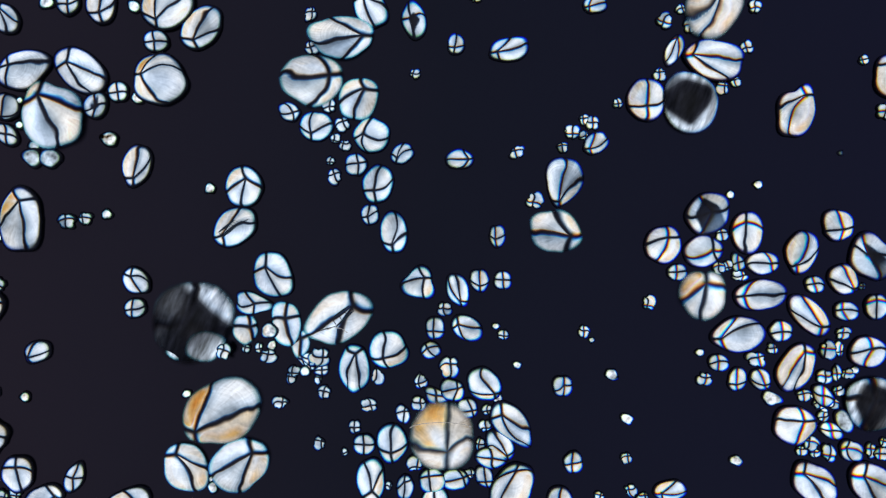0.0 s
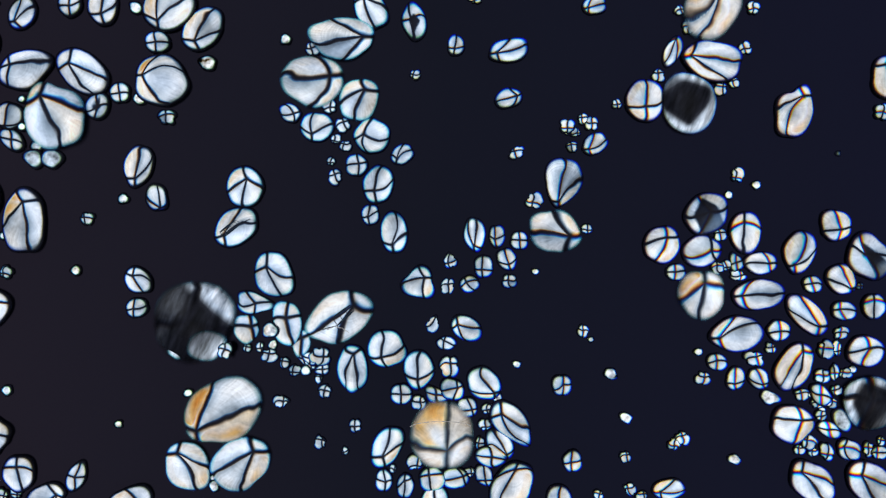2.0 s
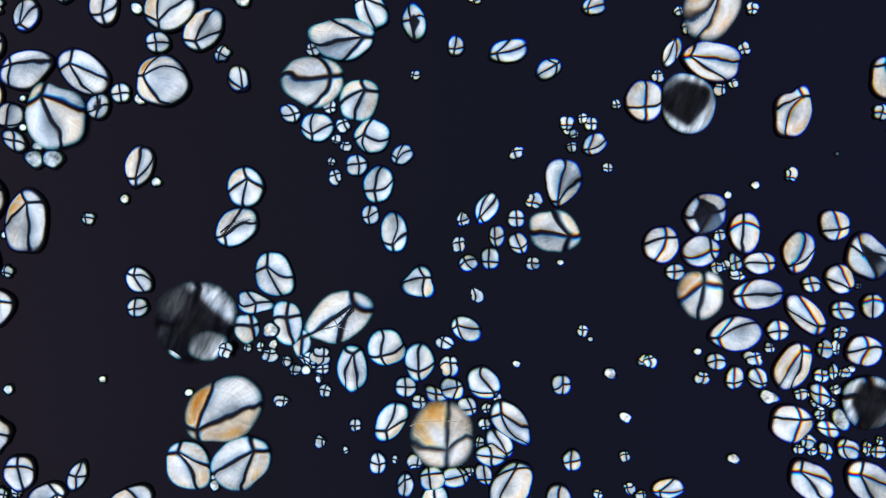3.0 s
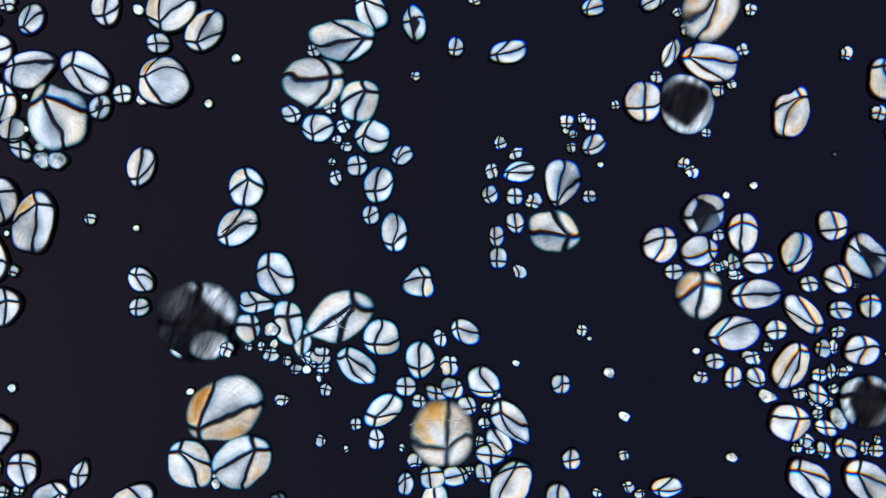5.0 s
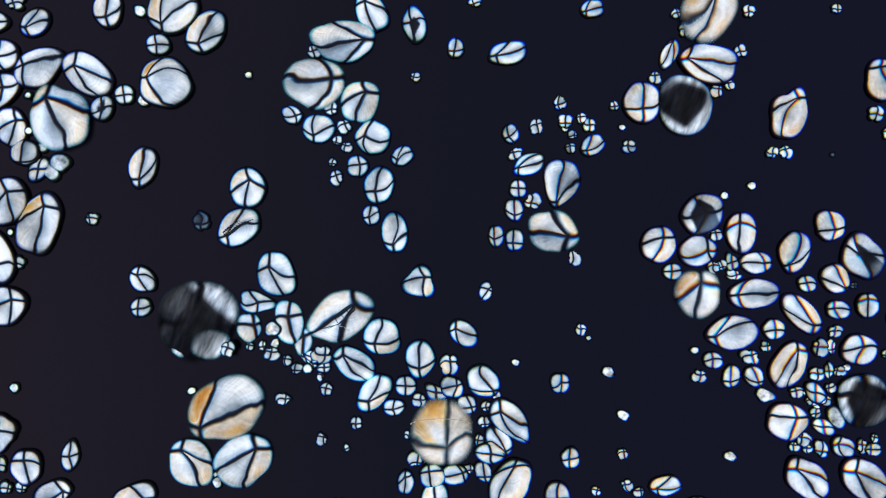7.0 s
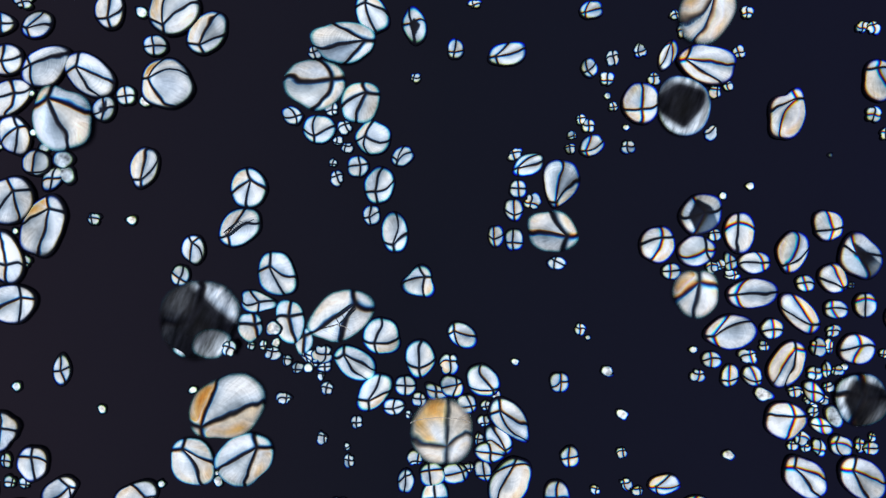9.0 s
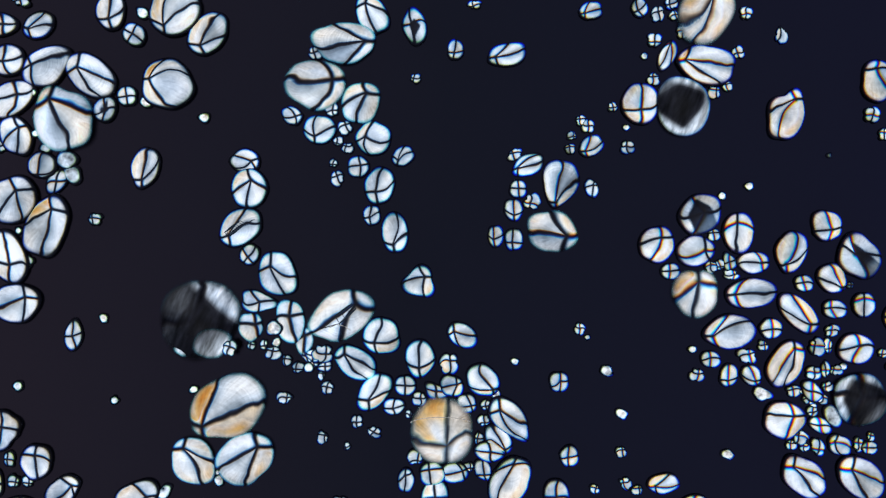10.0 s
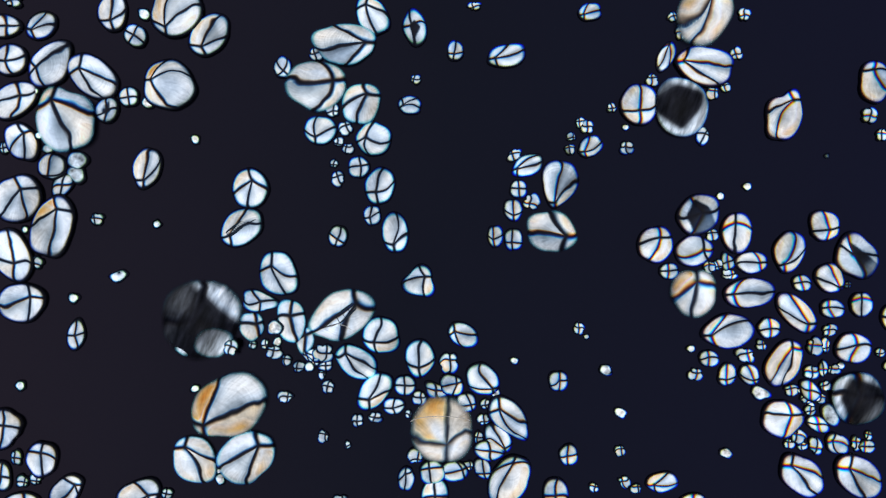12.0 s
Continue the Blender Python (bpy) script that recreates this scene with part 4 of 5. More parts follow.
grain("g237", -66.8, -419.8, 25, 17, 85, 0.38, hv=0.11, halo=2.6, arms=((14, 30, 0.51), (90, 79, 0.59), (225, 216, 0.66), (270, 268, 0.6)))
grain("g238", -95.9, -418.4, 11.0, 8.0, 90, 0, halo=2.6)
grain("g239", -18.9, -407.3, 26, 25, 0, -0.23, hv=0.32, halo=2.6, arms=((6, 4, 0.43), (90, 90, 0.5), (191, 197, 0.49), (279, 273, 0.36)), tones=((315, 0.4),))
grain("g240", -38.9, -233.4, 16.0, 14.0, 90, 0, halo=2.6)
grain("g241", -12.0, -258.3, 25.0, 15.0, -20, 0, gain=0.7, kind="wedge", halo=2.6)
grain("g242", -21.9, -178.5, 20, 17, 190, 0.25, hv=-0.25, halo=2.6, arms=((15, 11, 0.46), (120, 117, 0.54), (223, 227, 0.44), (304, 321, 0.44)))
grain("g243", -14, -138.6, 23, 19, 90, -0.24, hv=0.18, halo=2.6, arms=((0, 5, 0.45), (83, 77, 0.52), (180, 172, 0.57), (278, 277, 0.38)))
grain("g244", -714.4, -181.3, 27.6, 21.6, 205, 0.76, hv=0.11, swirl=0.0, lean=0.0, halo=4.2)
grain("g245", -736.5, -261.5, 11.9, 11.9, 0, 0, gain=0.9, kind="clear", halo=4.3)
grain("g246", -778.2, -332.4, 42.8, 34.8, 60, 0.2, halo=4.4, bulge=((13, 0.06, 12), (343, 0.04, 10), (50, -0.1, 15), (315, -0.08, 15)))
grain("g247", -747.7, -395.2, 35.7, 31.7, 90, 0.33, hv=0.07, halo=4.3, arms=((90, 93, 0.42), (183, 189, 0.48), (286, 282, 0.43), (357, 345, 0.45)))
grain("g248", -650.3, -403, 32.4, 18.4, 65, -0.05, hv=0.07, halo=4, arms=((3, 5, 0.37), (68, 66, 0.44), (169, 169, 0.53), (268, 266, 0.49)))
grain("g249", -701.5, -441.4, 38.5, 25.5, 20, 0.49, hv=-0.12, halo=4.1, arms=((127, 131, 0.47), (214, 207, 0.36), (270, 270, 0.33), (342, 347, 0.44)))
grain("g250", -553.8, -447.2, 46.1, 28.1, 20, 0.35, hv=-0.28, halo=3.7, arms=((9, 5, 0.51), (135, 142, 0.48), (207, 195, 0.39), (270, 270, 0.5)), tones=((169, 0.4),))
grain("g251", -483.5, -164.5, 10.1, 10.1, 0, 0, gain=0.9, lift=60, kind="clear", halo=3.5)
grain("g252", -466.3, -178.1, 19.8, 15.8, -30, 0, gain=0.5, lift=60, kind="streak", soft=1, halo=3.4)
grain("g253", -777.1, -435.9, 14.8, 14.8, 0, 0, halo=4.4)
grain("g254", -452.3, -255.6, 11.9, 8.9, 20, 0, gain=0.9, kind="clear", halo=3.3)
grain("g255", -13.9, -450.3, 37.0, 27.0, 90, 0, tint=0.3, halo=2.6)
grain("q15", -99.7, -462.7, 23, 17, 90, -0.10, hv=-0.20, halo=2.6, arms=((22, 4, 0.37), (100, 100, 0.46), (164, 160, 0.55), (265, 262, 0.48)))
grain("n1", -453.3, -468.3, 9.9, 8.9, 0, 0, gain=0.9, kind="clear", halo=3.3)
grain("n8a", 604.8, -503.0, 15.0, 12.0, 30, 0, halo=2.6)
grain("n8b", 614.5, -502.8, 16.0, 14.0, -30, 0, halo=2.6)
grain("u3", -523.0, -478.1, 13.2, 11.2, 0, 0, gain=0.9, kind="clear", halo=3.6)
grain("u5", -453.2, -488.2, 11.9, 9.9, -60, 0, gain=0.9, kind="clear", halo=3.3)
grain("u6", -433.3, -488.2, 9.9, 9.9, 0, 0, gain=0.9, kind="clear", halo=3.3)
grain("v8", -433.1, -488.0, 19.9, 11.9, 55, 0, gain=0.72, kind="clear", halo=3.3)
grain("w7", -842.3, -238.5, 13.0, 12.0, 0, 0, gain=0.9, kind="clear", halo=4.4)
grain("u7", -243.5, -488.0, 16.1, 12.1, 90, 0.1, halo=2.7)
grain("w11", -403.1, -488.0, 13.6, 12.6, 0, 0, halo=3.2)
grain("q14", -313.0, -487.5, 20.3, 18.3, 30, 0, gain=0.4, halo=2.9)
grain("L10", -851.2, 409.6, 34.8, 23.8, 0, 0.2, halo=4.4)
grain("L13", -821.5, 429.7, 22.8, 17.8, -10, 0, halo=4.4)
grain("L8", -830.3, 369.4, 33.8, 31.8, -160, 0.25, halo=4.4)
grain("L6", -889.9, 299.6, 50.8, 32.8, 30, 0.3, halo=4.4)
grain("Gx", -840.4, 289.8, 41.8, 30.8, 105, 0.22, hv=-0.42, halo=4.4, arms=((112, 107, 0.46), (202, 207, 0.47), (254, 256, 0.46), (355, 340, 0.53)))
grain("L3", -833.8, 85.5, 49.8, 44.8, 45, 0.35, hv=0.14, halo=4.4, arms=((2, 2, 0.48), (115, 116, 0.48), (230, 230, 0.29), (279, 278, 0.26)))
grain("L4", -849.6, -9.0, 54.8, 36.8, -65, 0.3, halo=4.4)
grain("B1", -807.3, -408.1, 18.8, 12.8, 95, 0, halo=4.4)
grain("B3", -754.3, -431.0, 14.7, 13.7, 0, 0, halo=4.3)
grain("B4", -831.6, -437.7, 30.8, 20.8, 95, 0, halo=4.4)
grain("n2", -790.4, -253.5, 12.0, 12.0, 0, 0, gain=0.9, kind="clear", halo=4.4)
grain("c2", 220.7, 208.7, 8.2, 8.2, 0, 0, gain=0.9, kind="clear", halo=2.6)
grain("B5", -761.9, -482.7, 36.7, 19.7, 5, 0.2, halo=4.3)
grain("T1", -832.1, 200.5, 14.8, 13.8, -30, 0, halo=4.4)
grain("crumb", -743.5, 261.4, 9.9, 8.9, 30, 0, gain=0.9, lift=20, kind="clear", halo=4.3)
grain("g283", 802.2, 207.5, 14.0, 13.0, 0, 0, halo=2.6)
grain("g284", 815.6, -125.4, 25.9, 17.6, 90, 0, halo=2.6)
grain("g285", 799.0, -189.6, 11.4, 10.3, 0, 0, halo=2.6)
grain("g286", 815.3, -214.3, 13.5, 12.4, 0, 0, halo=2.6)
grain("g287", 456.7, -459.9, 25.9, 15.5, 0, 0, halo=2.6)
grain("g288", -188.5, -460.1, 21.7, 12.4, 0, 0, halo=2.6)
grain("g289", -302, -170, 11, 9, 60, 0, gain=0.8, kind="clear", halo=1.6)
grain("g290", -247.2, -194.8, 17.4, 9.3, -50, 0, gain=0.9, kind="wedge", halo=2.7)
grain("g291", -235.0, -204.1, 15.3, 8.2, -62, 0, gain=0.9, kind="wedge", halo=2.6)
grain("g292", -262.4, -215.1, 14.4, 12.3, 20, 0, gain=0.8, halo=2.7)


# ---- cracks along the core of two grains ----
CRACK = bpy.data.materials.new("crack_shade")
CRACK.use_nodes = True
CRACK.node_tree.nodes["Principled BSDF"].inputs["Base Color"].default_value = (0.02, 0.03, 0.04, 1)
RIDGE = CRACK.copy()
RIDGE.name = "ridge_pale"
RIDGE.node_tree.nodes["Principled BSDF"].inputs["Base Color"].default_value = (0.75, 0.68, 0.58, 1)
CRACK.node_tree.nodes["Principled BSDF"].inputs["Roughness"].default_value = 0.8
CRACK.node_tree.nodes["Principled BSDF"].inputs["Specular IOR Level"].default_value = 0.03


def crack(key, rails, ribs, splinters=(), ridge=()):
    """A ribbed crack lying on a grain: two rails given by their ends in millimetres from the grain's middle, ribs between them, splinters at its end."""
    ob = GRAINS[key]
    bm = bmesh.new()
    tops = TOPS[key]

    def height(x, y):
        near = sorted((((p - x) ** 2 + (q - y) ** 2, z) for p, q, z in tops))[:4]
        return sum(z / (d + 1e-7) for d, z in near) / sum(1 / (d + 1e-7) for d, z in near)

    def line(p, q, wide, steps=6):
        across = Vector((q[1] - p[1], p[0] - q[0])).normalized() * wide / 2000
        last = None
        for i in range(steps + 1):
            t = i / steps
            x, y = (p[0] + (q[0] - p[0]) * t) / 1000, (p[1] + (q[1] - p[1]) * t) / 1000
            z, slim = height(x, y), 0.55 + 0.45 * math.sin(math.pi * t)
            row = [bm.verts.new((x + s * across.x * slim, y + s * across.y * slim, z + up)) for s, up in ((-1, -0.0005), (0, 0.0022), (1, -0.0005))]
            if last:
                for k in (0, 1):
                    bm.faces.new((last[k], last[k + 1], row[k + 1], row[k]))
            last = row

    rng = random.Random(key + "crack")
    for p, q in zip(ridge, ridge[1:]):
        line(p, q, 2.2, 4)
    if rails:
        (a0, a1), (b0, b1) = rails
        line(a0, a1, 4.6)
        line(b0, b1, 4.6)
    for i in range(ribs + 1 if ribs else 0):
        t = i / ribs + rng.uniform(-0.02, 0.02)
        line((a0[0] + (a1[0] - a0[0]) * t, a0[1] + (a1[1] - a0[1]) * t), (b0[0] + (b1[0] - b0[0]) * t, b0[1] + (b1[1] - b0[1]) * t), rng.uniform(1.2, 2.0), 3)
    for p, q in splinters:
        line(p, q, 2.0)
    mesh = bpy.data.meshes.new("ridge" if ridge else "crack")
    bm.to_mesh(mesh)
    bm.free()
    mesh.materials.append(RIDGE if ridge else CRACK)
    child = tagged(new("ridge" if ridge else "crack", mesh), "thin pale ridge" if ridge else "dark ribbed crack along the core")
    child.parent = ob
    return child


crack("g97", (((19, 22), (-11, 0)), ((26, 13), (-3, -13))), 3, (((-3, -13), (-38, -23)), ((-10, -1), (-30, -20)), ((-3, -13), (2, -40))))
crack("g97", (), 0, ridge=((-22, -21), (-8, -15), (6, -18), (17, -26)))
crack("g87", (((-27.7, -9.8), (-0.5, 11.3)), ((-20.7, -17.9), (9.6, 6.3))), 8, (((9.6, 6.3), (26.7, 14.4)),))
crack("g235", (), 0, ridge=[(56 * math.cos(radians(d)) - 2, 12 + 14 * math.sin(radians(d))) for d in range(170, 5, -15)])


# ---- what drifts ----
def drift(key, *rows):
    """Rows of seconds, place in millimetres and degrees of turn."""
    ob = GRAINS[key]
    z = ob.location.z * 1000
    walk(ob, [(t, pose(x / 1000, y / 1000, z / 1000, 0, 0, turn)) for t, x, y, turn in rows])


def motions():
    drift("g47", (0, 29, 158, 0), (0.5, 44, 198, 10), (1, 63, 227, 15), (1.5, 87, 247, 5), (2, 116, 267, 15), (2.5, 156, 292, 30), (3, 188, 320, 30), (3.2, 202, 331, 30), (4, 268, 380, 30), (5, 375, 444, 30), (5.6, 437, 497, 30), (12, 445, 516, 30))
    drift("g103", (0, 64, -55, 0), (0.5, 94, -22, 5), (1, 111, -18, 5), (1.5, 109, -19, 10), (2, 113, -18, 15), (2.5, 125, -6, 25), (3, 134, 10, 20), (3.2, 134, 14, 15), (5, 129, 47, 5), (5.5, 131, 60, 0), (6, 129, 65, 0), (6.5, 128, 70, 0), (12, 128, 71, 0))
    drift("g104", (0, 105, -55, 0), (0.5, 136, -31, 0), (1, 150, -8, 0), (1.5, 144, 2, 0), (2, 135, 15, 0), (2.5, 131, 34, 0), (3, 130, 54, 0), (5, 128, 94, 0), (5.5, 132, 104, 0), (6.5, 135, 108, 0), (12, 138, 109, 0))
    drift("g102", (0, 26, -72, 0), (0.5, 58, -40, 10), (1, 66, -9, 10), (1.5, 59, 11, 0), (2, 56, 26, -15), (2.5, 61, 46, -35), (3, 78, 73, -50), (3.2, 86, 83, -55), (4.8, 134, 137, -95), (5, 137, 138, -100), (5.5, 148, 147, -92), (6.5, 155, 152, -85), (12, 155, 152, -85))
    drift("g105", (0, 3, -106, 0), (0.5, 63, -83, 0), (1, 89, -63, 0), (1.5, 104, -60, 0), (2, 118, -57, 0), (2.5, 142, -44, 0), (3, 160, -26, 0), (3.2, 166, -21, 0), (4.8, 254, 69, 0), (5, 262, 94, 0), (5.5, 294, 150, 0), (6, 332, 183, 0), (6.5, 335, 184, 0), (12, 336, 184, 0))
    drift("g243", (0, -14, -139, 0), (0.5, 29, -78, 0), (1, 55, -51, 0), (1.5, 66, -41, 0), (2, 72, -31, 0), (2.5, 80, -15, 0), (3, 84, -17, 0), (5, 99, -16, 0), (5.5, 114, -12, 0), (6, 126, -2, 0), (6.5, 130, 11, 0), (7, 129, 16, 0), (12, 129, 17, 0))
    drift("g242", (0, -22, -178, 0), (0.5, -9, -133, 0), (1, 27, -85, 0), (1.5, 41, -71, 0), (2, 47, -62, 0), (2.5, 52, -42, 0), (3, 45, -25, 0), (3.2, 44, -13, 0), (5, 84, 97, 80), (5.5, 90, 125, 80), (6, 98, 145, 80), (6.5, 94, 162, 60), (7, 122, 207, 90), (9, 265, 327, 90), (9.5, 321, 375, 90), (10, 357, 437, 90), (10.5, 392, 504, 90), (12, 394, 516, 90))
    drift("g108", (0, 106, -151, 0), (0.5, 144, -84, 0), (1, 187, -47, 0), (1.5, 230, -20, 0), (2, 255, 36, 0), (2.5, 264, 94, 0), (3, 293, 145, 0), (3.2, 305, 160, 0), (4, 370, 188, 0), (5, 471, 208, 0), (5.5, 544, 282, 0), (6, 590, 359, 0), (6.5, 632, 396, 0), (7, 709, 433, 0), (7.2, 740, 442, 0), (7.8, 833, 480, 0), (12, 864, 517, 0))
    drift("g107", (0, 93, -136, 0), (0.5, 103, -110, 0), (1, 125, -84, 0), (1.5, 149, -59, 0), (2, 164, -40, 0), (2.5, 181, -30, 0), (3, 209, -24, 0), (3.2, 223, -18, 0), (4, 259, 56, 0), (4.8, 273, 139, 0), (5, 282, 151, 0), (5.5, 304, 180, 0), (6, 313, 205, 0), (6.5, 318, 213, 0), (7, 323, 219, 0), (9, 332, 220, 0), (12, 334, 222, 0))
    drift("g240", (0, -39, -233, 0), (0.2, -32, -211, 0), (0.4, -20, -183, 0), (0.5, -14, -170, 0), (1, -4, -107, 0), (1.5, 3, -73, 0), (2, 13, -21, 0), (2.5, 24, 20, 0), (3, 36, 53, 0), (3.2, 42, 67, 0), (5, 103, 190, 0), (5.5, 139, 208, 0), (6, 167, 219, 0), (6.5, 185, 235, 0), (7, 211, 263, 0), (9, 357, 359, 0), (9.5, 387, 405, 0), (10, 415, 447, 0), (10.4, 438, 499, 0), (12, 440, 517, 0))
    drift("g226", (0, -131, -275, 0), (0.2, -126, -265, 0), (0.4, -84, -227, 0), (0.6, -37, -168, 0), (0.8, -37, -129, 0), (1, -37, -109, 20), (1.5, -18, -104, 60), (2, 8, -66, 80), (2.5, 14, -31, 80), (3, 28, 8, 85), (5, 87, 139, 95), (5.5, 94, 169, 90), (6, 110, 193, 90), (6.5, 138, 208, 90), (7, 168, 220, 90), (9, 307, 345, 90), (9.5, 357, 383, 90), (10, 390, 426, 90), (10.3, 414, 453, 90), (10.7, 444, 505, 90), (12, 445, 517, 90))
    drift("g225", (0, -115, -225, 0), (0.3, -112, -227, 0), (0.5, -104, -230, 60), (0.8, -80, -224, 70), (1, -64, -217, 40), (1.2, -42, -174, 0), (1.5, -31, -150, -25), (2, -18, -134, -30), (2.5, 21, -96, 10), (3, 60, -82, 20), (5, 137, -40, 30), (5.5, 154, -31, 10), (6, 172, -28, -10), (6.5, 199, -26, -70), (7, 237, -17, 10), (7.2, 252, -0, 10), (8, 343, 93, 0), (9, 486, 210, -40), (9.5, 565, 315, -60), (10, 615, 387, 0), (10.5, 671, 424, 0), (11, 757, 454, 0), (11.4, 831, 485, 0), (12, 884, 517, 0))
    drift("g227", (0, -71, -291, 0), (0.5, -75, -274, 0), (0.7, -72, -256, 0), (1, -45, -235, 60), (1.2, -20, -189, 60), (1.3, -9, -170, 70), (1.5, 4, -166, 70), (2.5, 6, -168, 70), (3.2, 1, -166, 60), (4.8, -5, -161, 5), (5.5, -8, -154, 0), (6, -11, -134, 0), (6.2, 8, -113, 0), (6.5, 40, -96, 0), (7, 77, -76, -30), (7.2, 85, -68, -30), (9, 206, -26, 70), (9.3, 248, 3, 20), (9.5, 253, 41, 0), (10, 270, 110, 0), (10.5, 305, 156, 0), (11, 317, 157, 0), (11.5, 370, 163, -20), (12, 474, 206, -20))
    drift("g232", (0, -139, -344, 0), (0.5, -139, -343, 0), (1, -115, -326, 0), (1.5, -82, -273, 0), (2, -74, -257, 0), (2.5, -74, -256, 0), (3, -66, -245, 0), (12, -69, -249, 0))
    drift("g233", (0, -90, -341, 0), (0.5, -92, -327, 0), (0.8, -99, -299, 0), (1, -95, -277, 0), (1.2, -69, -239, 5), (1.5, -44, -214, 0), (2.5, -43, -212, 0), (3, -42, -200, 0), (5, -41, -197, 0), (12, -42, -199, 0))
    drift("g236", (0, -127, -407, 0), (0.5, -127, -406, 0), (1, -124, -394, -15), (1.5, -100, -359, -30), (2, -99, -350, -30), (2.5, -100, -341, -30), (3, -92, -306, -35), (3.2, -94, -299, -35), (5, -106, -288, -55), (5.5, -122, -258, -40), (12, -124, -259, -40))
    drift("q15", (0, -100, -463, 0), (1, -100, -439, 0), (1.5, -104, -422, 0), (2, -105, -410, 0), (2.5, -110, -404, 0), (3, -116, -381, 0), (5, -119, -340, 0), (5.5, -101, -303, -45), (6, -90, -290, -85), (6.5, -88, -285, -85), (12, -89, -287, -85))
    drift("g244", (0, -714, -181, 0), (0.5, -684, -89, 30), (1, -642, 17, 80), (1.2, -624, 29, 80), (1.5, -598, 31, 80), (2, -507, 91, 80), (2.5, -453, 184, 80), (3, -363, 302, 80), (3.2, -331, 358, 80), (3.7, -261, 494, 80), (12, -267, 516, 80))
    drift("g245", (0, -737, -261, 0), (0.5, -715, -240, 0), (1, -693, -196, 0), (1.5, -675, -129, 0), (2, -651, -38, 0), (2.5, -599, 44, 0), (3, -566, 89, 0), (4.8, -445, 226, 0), (5, -419, 260, 0), (5.5, -362, 359, 0), (5.9, -338, 436, 0), (6.2, -319, 493, 0), (12, -324, 517, 0))
    drift("g77", (0, -593, 61, 0), (1.5, -593, 62, 0), (1.7, -593, 74, 0), (2, -567, 89, 0), (2.5, -545, 95, 0), (3, -510, 119, 0), (3.2, -501, 142, 0), (4, -443, 228, 0), (5, -370, 341, 0), (5.5, -342, 421, 0), (5.9, -320, 493, 0), (12, -326, 517, 0))
    drift("g75", (0, -663, 49, 0), (0.5, -631, 110, 0), (1, -603, 165, 0), (1.5, -550, 219, 20), (2, -489, 234, 0), (2.5, -432, 290, 60), (3, -392, 347, 60), (3.2, -371, 382, 60), (3.7, -316, 490, 60), (12, -324, 516, 60))
    drift("g18", (0, -588, 194, 0), (0.5, -530, 233, 0), (1, -496, 239, 0), (1.5, -444, 264, 0), (2, -417, 330, 0), (2.5, -382, 366, 0), (3, -356, 443, 0), (3.3, -341, 494, 0), (12, -349, 517, 0))
    drift("g78", (0, -411, 107, 0), (0.5, -361, 178, 0), (1, -332, 231, 0), (1.5, -309, 319, 0), (2, -279, 372, 0), (2.4, -235, 432, 0), (2.9, -185, 494, 0), (12, -190, 517, 0))
    drift("n1", (0, -453, -468, 0), (0.8, -484, -449, 0), (1.1, -518, -410, 0), (1.5, -558, -356, 0), (2, -576, -311, 0), (2.5, -591, -273, 0), (3, -606, -232, 0), (3.2, -611, -216, 0), (4, -605, -105, 0), (4.8, -576, 17, 0), (5, -549, 37, 0), (5.5, -490, 81, 0), (6, -449, 155, 0), (6.5, -394, 229, 0), (7, -350, 313, 0), (7.2, -333, 347, 0), (7.8, -269, 496, 0), (12, -272, 517, 0))
    drift("g109", (0, 364, -94, 0), (0.5, 334, -20, 0), (1, 375, 72, 0), (1.5, 448, 121, 0), (2, 523, 132, 0), (2.5, 573, 136, 0), (3, 620, 133, 0), (3.2, 644, 140, 0), (4, 687, 218, 0), (5, 722, 350, 0), (5.5, 791, 400, 0), (5.9, 848, 427, 0), (12, 884, 455, 0))
    drift("n8a", (0, 605, -503, 0), (0.5, 561, -464, 0), (1.1, 497, -428, 0), (1.5, 452, -398, 0), (2, 410, -346, 0), (2.5, 374, -268, 0), (3, 358, -198, 0), (3.2, 353, -171, 0), (4, 370, -9, 0), (5, 430, 154, 0), (5.2, 487, 170, 0), (5.5, 551, 189, 0), (6, 582, 188, 0), (6.5, 580, 189, 0), (7, 593, 174, 0), (7.2, 605, 174, 0), (8, 680, 271, 0), (9, 759, 402, 0), (9.3, 837, 441, 0), (12, 895, 496, 0))
    drift("n8b", (0, 615, -503, 0), (0.5, 570, -464, 0), (1.1, 510, -435, 0), (1.5, 465, -386, 0), (2, 425, -336, 0), (2.5, 394, -280, 0), (3, 368, -200, 0), (3.2, 365, -171, 0), (4, 385, -19, 0), (5, 445, 138, 0), (5.2, 492, 155, 0), (5.5, 550, 166, 0), (6, 591, 179, 0), (6.5, 599, 176, 0), (7, 617, 174, 0), (7.2, 630, 174, 0), (8, 700, 271, 0), (9, 779, 400, 0), (9.3, 857, 439, 0), (12, 915, 496, 0))
    drift("g79", (0, -540, -56, 0), (5, -539, -55, 0), (7, -539, -55, 0), (7.3, -539, -55, 0), (8, -525, -45, 0), (8.8, -482, -19, -40), (9, -450, -1, -40), (9.3, -435, 32, -40), (9.5, -416, 62, -40), (9.7, -393, 94, -55), (9.85, -376, 128, -100), (10, -358, 159, -140), (10.2, -326, 190, -185), (10.5, -307, 216, -230), (10.7, -315, 233, -230), (10.9, -315, 266, -250), (11, -309, 289, -310), (11.1, -305, 322, -370), (11.2, -286, 345, -400), (11.3, -275, 363, -430), (11.4, -266, 383, -440), (11.5, -259, 412, -480), (11.6, -240, 431, -540), (11.7, -213, 440, -560), (11.8, -184, 454, -560), (12, -138, 495, -560))
